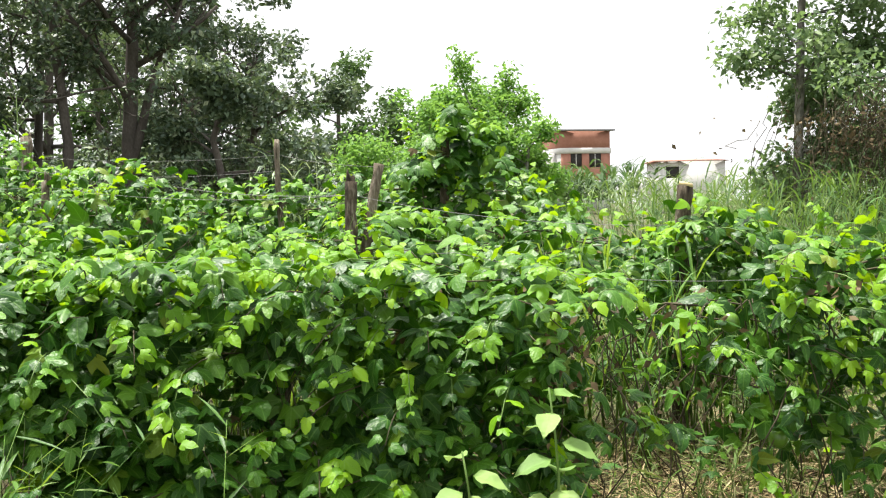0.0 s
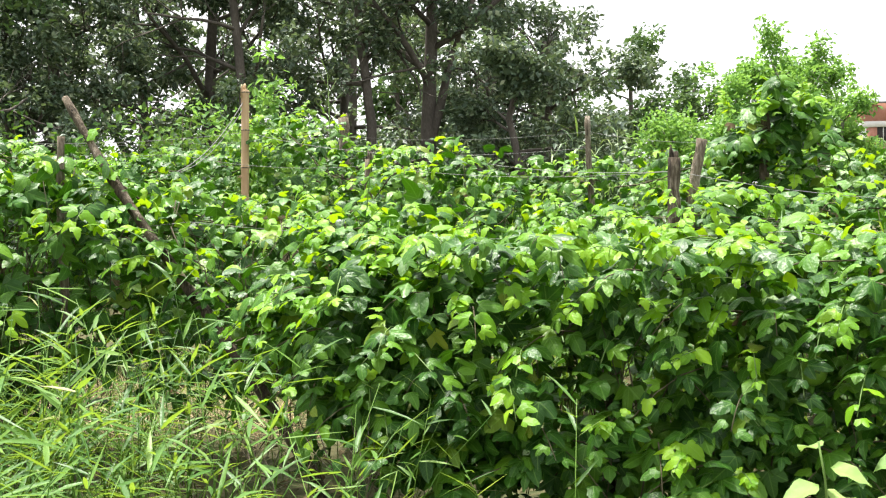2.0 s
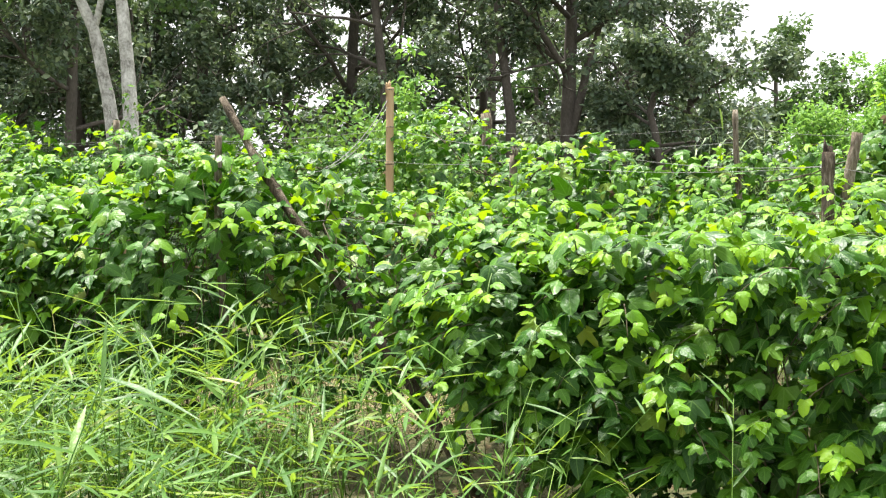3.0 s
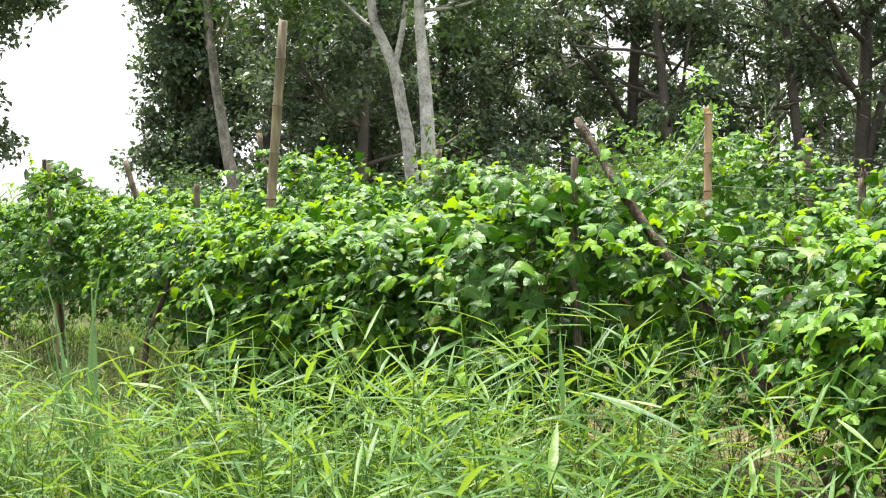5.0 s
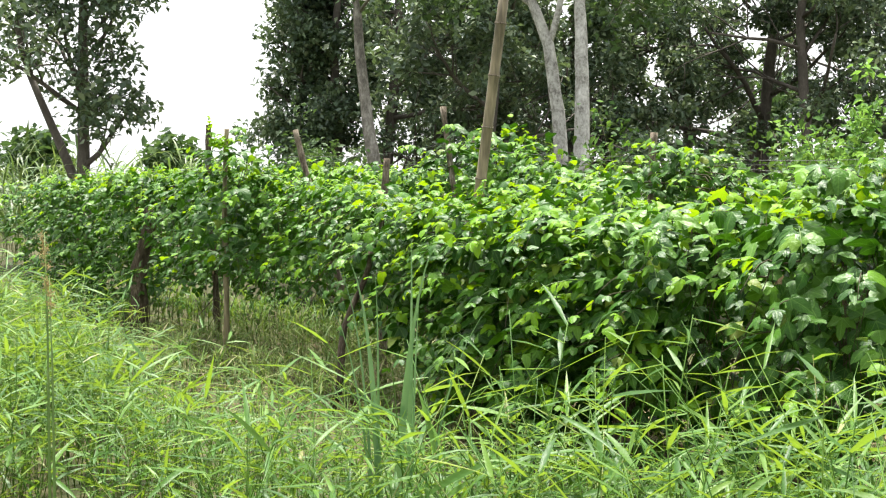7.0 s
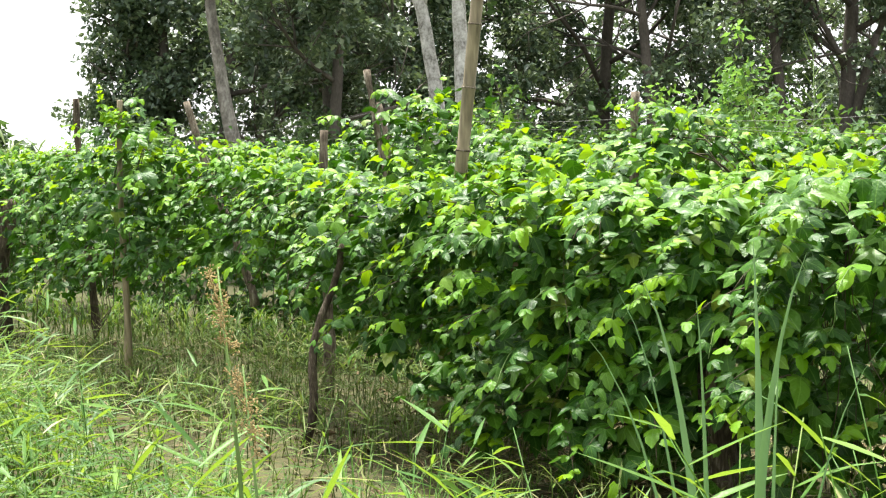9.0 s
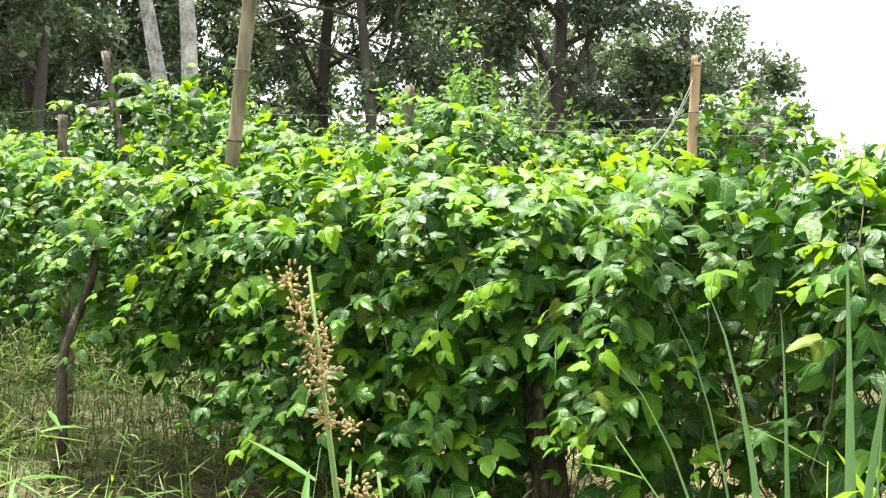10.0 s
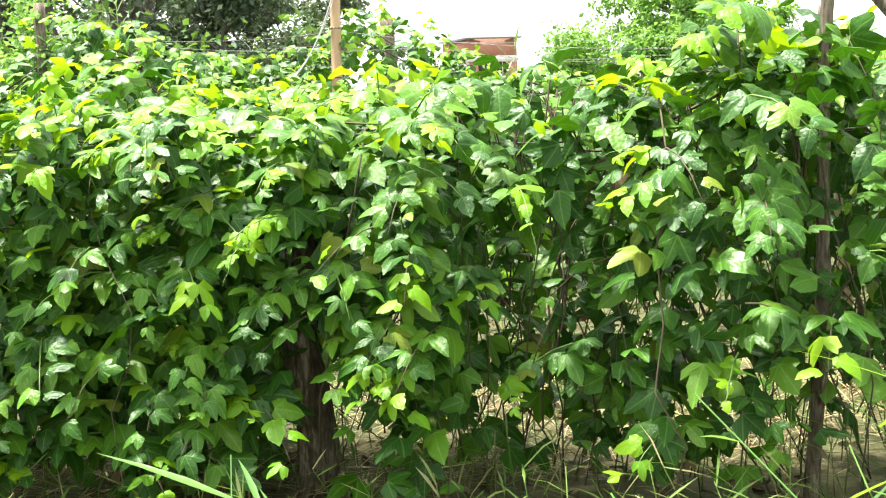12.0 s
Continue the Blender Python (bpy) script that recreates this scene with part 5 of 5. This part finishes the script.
def meadow(name, label, places, seed, low, high, leaf_len, leaf_w, material, leaves=(4, 8), kinds=30, seg=3):
    """Leafy grass: bent culms with broad pointed blades."""
    rng = np.random.default_rng(seed)
    shapes = []
    for _ in range(kinds):
        g = Geo()
        h = rng.uniform(low, high)
        a0 = rng.uniform(0, 6.28)
        lean = rng.uniform(0.05, 0.5)
        k = 4
        t = np.linspace(0, 1, k)
        pts = np.stack([math.cos(a0) * lean * h * t**2, math.sin(a0) * lean * h * t**2, h * t * (1 - 0.12 * lean * t)], 1)
        g.tube(pts, np.linspace(0.0028, 0.0012, k), 3)
        for q in range(rng.integers(*leaves)):
            s = rng.uniform(0.3, 1.0)
            p = np.array([np.interp(s, t, pts[:, c]) for c in range(3)])
            a = a0 + (q % 2) * np.pi + rng.normal(0, 0.7)
            way = unit(np.array([math.cos(a), math.sin(a), rng.uniform(-0.25, 0.95)]))
            side = unit(np.cross(way, (0, 0, 1.0)) + rng.normal(0, 0.3, 3))
            g.blade(p, way, leaf_len * rng.uniform(0.6, 1.25), leaf_w * rng.uniform(0.7, 1.2), rng.uniform(0.0, 0.35), side, seg)
        shapes.append(g.shape())
    me = planted(name, shapes, places, np.array([p[2] for p in places]) * rng.uniform(0.85, 1.15, len(places)), rng)
    return tagged(part(name, me, material), label, "grass", kind="stuff")


def low_strip(x, y):
    """How much lower the grass stays on the trodden strip before the broad vine."""
    if -5.6 < x < -4.55 + 0.62 * (y - 2.1) and y > 2.3:
        return (1.1 - (y - 2.1) * 0.32) / 0.88
    return 9.0


def grass_places(n, seed):
    """Where the tall grass stands: a belt between the walk and the front row, denser to the west."""
    rng = np.random.default_rng(seed)
    out = []
    while len(out) < n:
        x, y = rng.uniform(-11.5, -0.6), rng.uniform(0.8, 6.2)
        front = np.interp(x, [-11, -8, -7, -6, -5, -3.5, -2, -0.6], [6.6, 5.4, 4.7, 4.3, 4.3, 4.6, 4.6, 3.6])
        if y > front or not clear_of_walk(x, y, 1.15):
            continue
        if low_strip(x, y) < 9 and x > -4.4 and rng.uniform() < 0.5:
            continue
        dens = np.interp(x, [-9, -6, -3, -1.6, -0.6], [1.0, 1.0, 0.9, 0.3, 0.03])
        if rng.uniform() > dens:
            continue
        f = np.interp(x, [-9, -6, -5, -3.6, -2, -0.6], [1.0, 0.95, 0.8, 0.88, 0.95, 0.8]) * np.interp(front - y, [0, 0.5], [0.75, 1.0])
        f *= (1.14 if -3.4 < x < -1.5 and y > 2 else 1.0)
        out.append((x, y, min(f, low_strip(x, y))))
    return out


def near_belt(n, seed):
    """A thick low patch close before the front row."""
    rng = np.random.default_rng(seed)
    spots = [(rng.uniform(-4.7, -2.6), rng.uniform(2.6, 4.1)) for _ in range(n)]
    spots += [(rng.uniform(-3.4, -2.1), rng.uniform(3.6, 4.7)) for _ in range(n // 3)]
    spots += [(rng.uniform(-3.85, -3.3), rng.uniform(3.0, 3.6)) for _ in range(n // 3)]
    return [(x, y, min(low_strip(x, y), rng.uniform(0.92, 1.08) if k >= n else rng.uniform(0.7, 1.0))) for k, (x, y) in enumerate(spots) if clear_of_walk(x, y, 0.9)]


meadow("tall_grass", "tall bright green broad-bladed grass beside the walk", grass_places(4100, 5) + near_belt(320, 15), 9, 0.42, 0.86, 0.165, 0.0165, M_GRASS, (6, 12), 40)


def blade_places(n, seed):
    rng = np.random.default_rng(seed)
    return [(rng.uniform(-4.3, -3.5), rng.uniform(2.65, 3.05), rng.uniform(0.8, 0.97)) for _ in range(n)] + [(rng.uniform(-5.4, -4.3), rng.uniform(3.0, 3.7), rng.uniform(0.7, 0.88)) for _ in range(2 * n)]


meadow("tall_grass", "few broad bright grass blades close to the walk", blade_places(46, 25), 26, 0.66, 0.82, 0.2, 0.019, M_GRASS, (4, 8), 20)


def turf_places(n, seed):
    rng = np.random.default_rng(seed)
    far = [(rng.uniform(-13, 3), rng.uniform(4.2, 9.5), 1.0) for _ in range(n // 2)]
    gap = [(rng.uniform(0.2, 3.4), rng.uniform(4.0, 7.2), rng.uniform(0.8, 1.5)) for _ in range(n // 4)]
    clearing = [(rng.uniform(-10.5, -5.6), rng.uniform(5.8, 9.2), rng.uniform(0.8, 1.3)) for _ in range(n // 2)]
    return far + gap + clearing + [(rng.uniform(-9.5, -2.3), rng.uniform(4.4, 8.0), 1.1) for _ in range(n // 3)]


meadow("short_turf", "thin short grass and litter under the vines", turf_places(3300, 6), 10, 0.07, 0.26, 0.12, 0.01, M_TURF, (3, 5), 30, 2)


def straw_places(n, seed):
    rng = np.random.default_rng(seed)
    gap = [(rng.uniform(0.3, 3.2), rng.uniform(4.6, 7.0), rng.uniform(0.7, 1.3)) for _ in range(n // 2)]
    rows = [(rng.uniform(-6.0, -2.2), rng.uniform(5.6, 7.4), rng.uniform(0.7, 1.2)) for _ in range(n // 5)]
    heap = [(rng.normal(1.55, 0.16), rng.normal(5.75, 0.12), rng.uniform(1.3, 2.2)) for _ in range(70)]
    foot = [(rng.uniform(-1.6, 0.6), rng.uniform(3.85, 4.35), rng.uniform(0.6, 1.1)) for _ in range(n // 9)]
    return gap + rows + heap + foot


def straw(name, label, places, seed):
    """Dry stalks that lie crosswise on the ground."""
    rng = np.random.default_rng(seed)
    shapes = []
    for _ in range(24):
        g = Geo()
        for _ in range(5):
            a = rng.uniform(0, 6.28)
            way = unit(np.array([math.cos(a), math.sin(a), rng.uniform(0.0, 0.45)]))
            base = np.array([rng.normal(0, 0.05), rng.normal(0, 0.05), rng.uniform(0.01, 0.05)])
            g.blade(base, way, rng.uniform(0.1, 0.26), rng.uniform(0.004, 0.009), rng.uniform(0.0, 0.15), unit(np.cross(way, (0, 0, 1.0))), 2)
        shapes.append(g.shape())
    me = planted(name, shapes, places, np.array([p[2] for p in places]), rng)
    return tagged(part(name, me, M_STRAW), label, "litter", kind="stuff")


straw("dry_straw", "dry pale straw lying crosswise on the ground", straw_places(3600, 21), 22)


def reed(label, x, y, blades, turn):
    """Flat blades from a foot: (foot aside, lean aside, lean away, height, width) for each."""
    root = thing("reed", label, "reed", "", (x, y, 0))
    across, away = np.array([math.cos(turn), math.sin(turn), 0]), np.array([-math.sin(turn), math.cos(turn), 0])
    for k, (foot, aside, back, h, width) in enumerate(blades):
        g = Geo()
        s = np.linspace(0, 1, 14)
        mid = np.outer(foot + aside * s**1.3 + 0.5 * aside * s**6, across) + np.outer(back * s**1.5, away)
        mid[:, 2] = h * s - 0.06 * h * s**7
        w = 1.3 * width * (0.45 + 0.55 * np.sin(np.pi * np.minimum(s * 1.2, 1.0))) * (1 - s**5) + 0.0006
        b = turn - 0.1 + 0.25 * math.sin(k * 2.1) + 0.3 * s * math.cos(k * 1.7)
        side = np.stack([np.cos(b), np.sin(b), 0 * s], 1)
        keel = np.stack([-side[:, 1], side[:, 0], 0 * s], 1) * w[:, None] * 0.25
        v = np.concatenate([mid - side * w[:, None] / 2, mid + keel, mid + side * w[:, None] / 2])
        i = np.arange(13)
        g.add(v, q=np.concatenate([np.stack([i, 14 + i, 15 + i, i + 1], 1), np.stack([14 + i, 28 + i, 29 + i, 15 + i], 1)]))
        part("blade", g.mesh("blade"), M_REED, root)
    return root


reed("upright clump of long bluish green reed blades", -3.88, 3.1, [(-0.018, -0.085, 0.03, 1.16, 0.015), (-0.016, 0.074, -0.03, 1.2, 0.017), (0.04, -0.009, 0.02, 1.22, 0.016), (0.04, 0.013, -0.02, 1.08, 0.007), (-0.035, -0.098, 0.05, 1.14, 0.006), (-0.04, -0.018, 0.0, 1.13, 0.009), (-0.02, -0.15, 0.08, 1.08, 0.006), (0.03, 0.15, 0.06, 1.05, 0.006)], radians(29))


def tall_cane(label, x, y, h, seed):
    """One upright cane with short alternate blades."""
    rng = np.random.default_rng(seed)
    root = thing("cane", label, "cane", "", (x, y, 0))
    g = Geo()
    g.tube([(0, 0, 0), (0.03, 0, h * 0.5), (0.0, 0, h)], [0.022, 0.018, 0.006], 6)
    part("stalk", g.mesh("stalk"), M_GREENSTEM, root)
    for k in range(15):
        f = 0.45 + 0.55 * k / 14
        turn = (0.5 if k % 2 else 0.5 + math.pi) + rng.normal(0, 0.25)
        way = unit(np.array([math.cos(turn), math.sin(turn), 1.4 + 1.3 * max(0.0, f - 0.8) * 5]))
        g = Geo()
        g.blade(np.array([0, 0, h * f]), way, rng.uniform(0.4, 0.6), 0.05, 0.15, unit(np.array([-math.sin(turn), math.cos(turn), 0.2])), 4)
        part("blade", g.mesh("blade"), M_CANE, root)
    return root


tall_cane("single tall pale cane with short alternate blades", -7.57, 21.77, 3.35, 31)


def seed_plume(label, x, y, h, seed):
    rng = np.random.default_rng(seed)
    root = thing("sedge", label, "sedge", "sedges by the walk", (x, y, 0))
    g = Geo()
    g.tube([(0, 0, 0), (0.01, 0.01, h * 0.5), (-0.02, 0.02, h - 0.2), (-0.05, 0.03, h)], [0.004, 0.0035, 0.0022, 0.0008], 7)
    part("stalk", g.mesh("stalk"), M_GREENSTEM, root)
    g = Geo()
    top, foot = np.array([-0.062, 0.03, h - 0.005]), np.array([-0.03, 0.024, h - 0.08])
    for k in range(13):
        f = k / 12
        c = foot + (top - foot) * f + rng.normal(0, 0.0065 * (1.1 - 0.8 * f), 3)
        g.tube([foot + (top - foot) * f * 0.85, c], [0.0007, 0.0005], 4)
        for _ in range(26):
            p = c + rng.normal(0, 0.0042, 3)
            w = unit(p - c + np.array([0, 0, 0.002])) * rng.uniform(0.001, 0.0018)
            g.tube([p - w, p - 0.4 * w, p + 0.4 * w, p + w], [0.0002, 0.0008, 0.0007, 0.0002], 5)
    part("seed_head", g.mesh("seed_head"), M_SEED, root, "loose brown seed head", "stuff")


seed_plume("sedge with a loose brown seed head", -4.125, 2.184, 1.155, 1)
seed_plume("low sedge with a brown seed head", -4.085, 2.17, 1.06, 2)


def weed(label, x, y, h, seed, n=7, leaf=0.15):
    rng = np.random.default_rng(seed)
    root = thing("weed", label, "weed", "", (x, y, 0))
    g = Geo()
    t = np.linspace(0, 1, 6)
    pts = np.stack([0.03 * np.sin(t * 3), 0.02 * t, h * t], 1)
    g.tube(pts, np.linspace(0.006, 0.003, 6), 6)
    part("stalk", g.mesh("stalk"), M_GREENSTEM, root)
    for k in range(n):
        f = 0.35 + 0.65 * (k + 0.5) / n
        p = np.array([np.interp(f, t, pts[:, c]) for c in range(3)])
        a = k * 2.4 + rng.uniform(0, 0.5)
        way = np.array([[math.cos(a), math.sin(a), -0.15]])
        pos, rot = leaf_frames(p[None] + way * 0.02, np.array([[0.1 * math.cos(a), 0.1 * math.sin(a) - 0.3, 1.0]]), way, [leaf * (1.15 - 0.5 * f)])
        v, tr, uv = LEAVES_BROAD[k % 3]
        part("leaf", mesh_from("leaf", (rot[0] @ v.T).T + pos[0], tr, uv=uv, smooth=True), M_WEED, root)
    return root


weed("pale green broad-leaved weed with insect holes", 0.27, 4.05, 0.66, 1, 9, 0.16)
weed("low pale green broad-leaved weed", 0.0, 3.9, 0.5, 2, 7, 0.16)
weed("small broad-leaved weed in the grass", 0.24, 3.8, 0.28, 3, 7, 0.14)


def dry_creeper(label, x, y, seed):
    """Brown dead vines that hang from the limbs of a tree."""
    rng = np.random.default_rng(seed)
    root = thing("dry_creeper", label, "creeper", "", (x, y, 0))
    g = Geo()
    for _ in range(230):
        a = np.array([rng.normal(0, 0.5), rng.normal(0, 0.3), rng.uniform(1.9, 2.3)])
        t = np.linspace(0, 1, 6)
        drop = rng.uniform(0.3, 1.2)
        g.tube(a + np.outer(t, [rng.normal(0, 0.3), rng.normal(0, 0.1), -drop]) + np.cumsum(rng.normal(0, 0.05, (6, 3)), axis=0), rng.uniform(0.002, 0.006), 3)
    part("stem_tangle", g.mesh("stem_tangle"), M_STEM, root, "", "stuff")
    n = 700
    pos = np.stack([rng.normal(0, 0.6, n), rng.normal(0, 0.3, n), 2.05 - np.abs(rng.normal(0, 0.35, n))], 1)
    pos, rot = leaf_frames(pos, rng.normal(0, 1, (n, 3)), rng.normal(0, 0.7, (n, 3)) + np.array([0, 0, -0.8]), rng.uniform(0.035, 0.075, n))
    part("foliage", scatter("foliage", LEAVES_FAR, pos, rot, rng.integers(0, 4, n)), M_DEAD, root, "dry curled brown leaves", "stuff")


dry_creeper("dry brown creeper hanging in a tree", 4.35, 12.3, 8)


def dry_twig(label, x, y, h, seed):
    rng = np.random.default_rng(seed)
    root = thing("dry_twig", label, "twig", "", (x, y, 0))
    for k in range(3):
        g, ends = Geo(), []
        grow(rng, (rng.normal(0, 0.02), 0, -0.02), (rng.uniform(-0.35, 0.35), rng.uniform(-0.2, 0.1), 1.0), h * rng.uniform(0.65, 0.9), 0.005, 1, g, ends, 0.3, 0.1)
        part("branch", g.mesh("branch"), M_WOOD, root)


dry_twig("bare branching grey twig standing before the vine", -1.45, 4.2, 0.62, 3)
dry_twig("thin bare grey twig in the grass", -1.75, 4.3, 0.45, 4)


def litter():
    rng = np.random.default_rng(44)
    n = 7000
    gap = rng.uniform(0, 1, n) < 0.35
    pos = np.stack([np.where(gap, rng.uniform(0, 3.2, n), rng.uniform(-12, 3, n)), np.where(gap, rng.uniform(3.9, 6.6, n), rng.uniform(4.3, 9, n)), rng.uniform(0.0, 0.04, n)], 1)
    pos, rot = leaf_frames(pos, rng.normal(0, 0.35, (n, 3)) + np.array([0, 0, 1.0]), rng.normal(0, 1, (n, 3)), rng.uniform(0.03, 0.075, n))
    tagged(part("leaf_litter", scatter("leaf_litter", LEAVES_PLAIN, pos, rot, rng.integers(0, 5, n)), M_DEAD), "dry fallen brown leaves on the ground", "litter", kind="stuff")


litter()
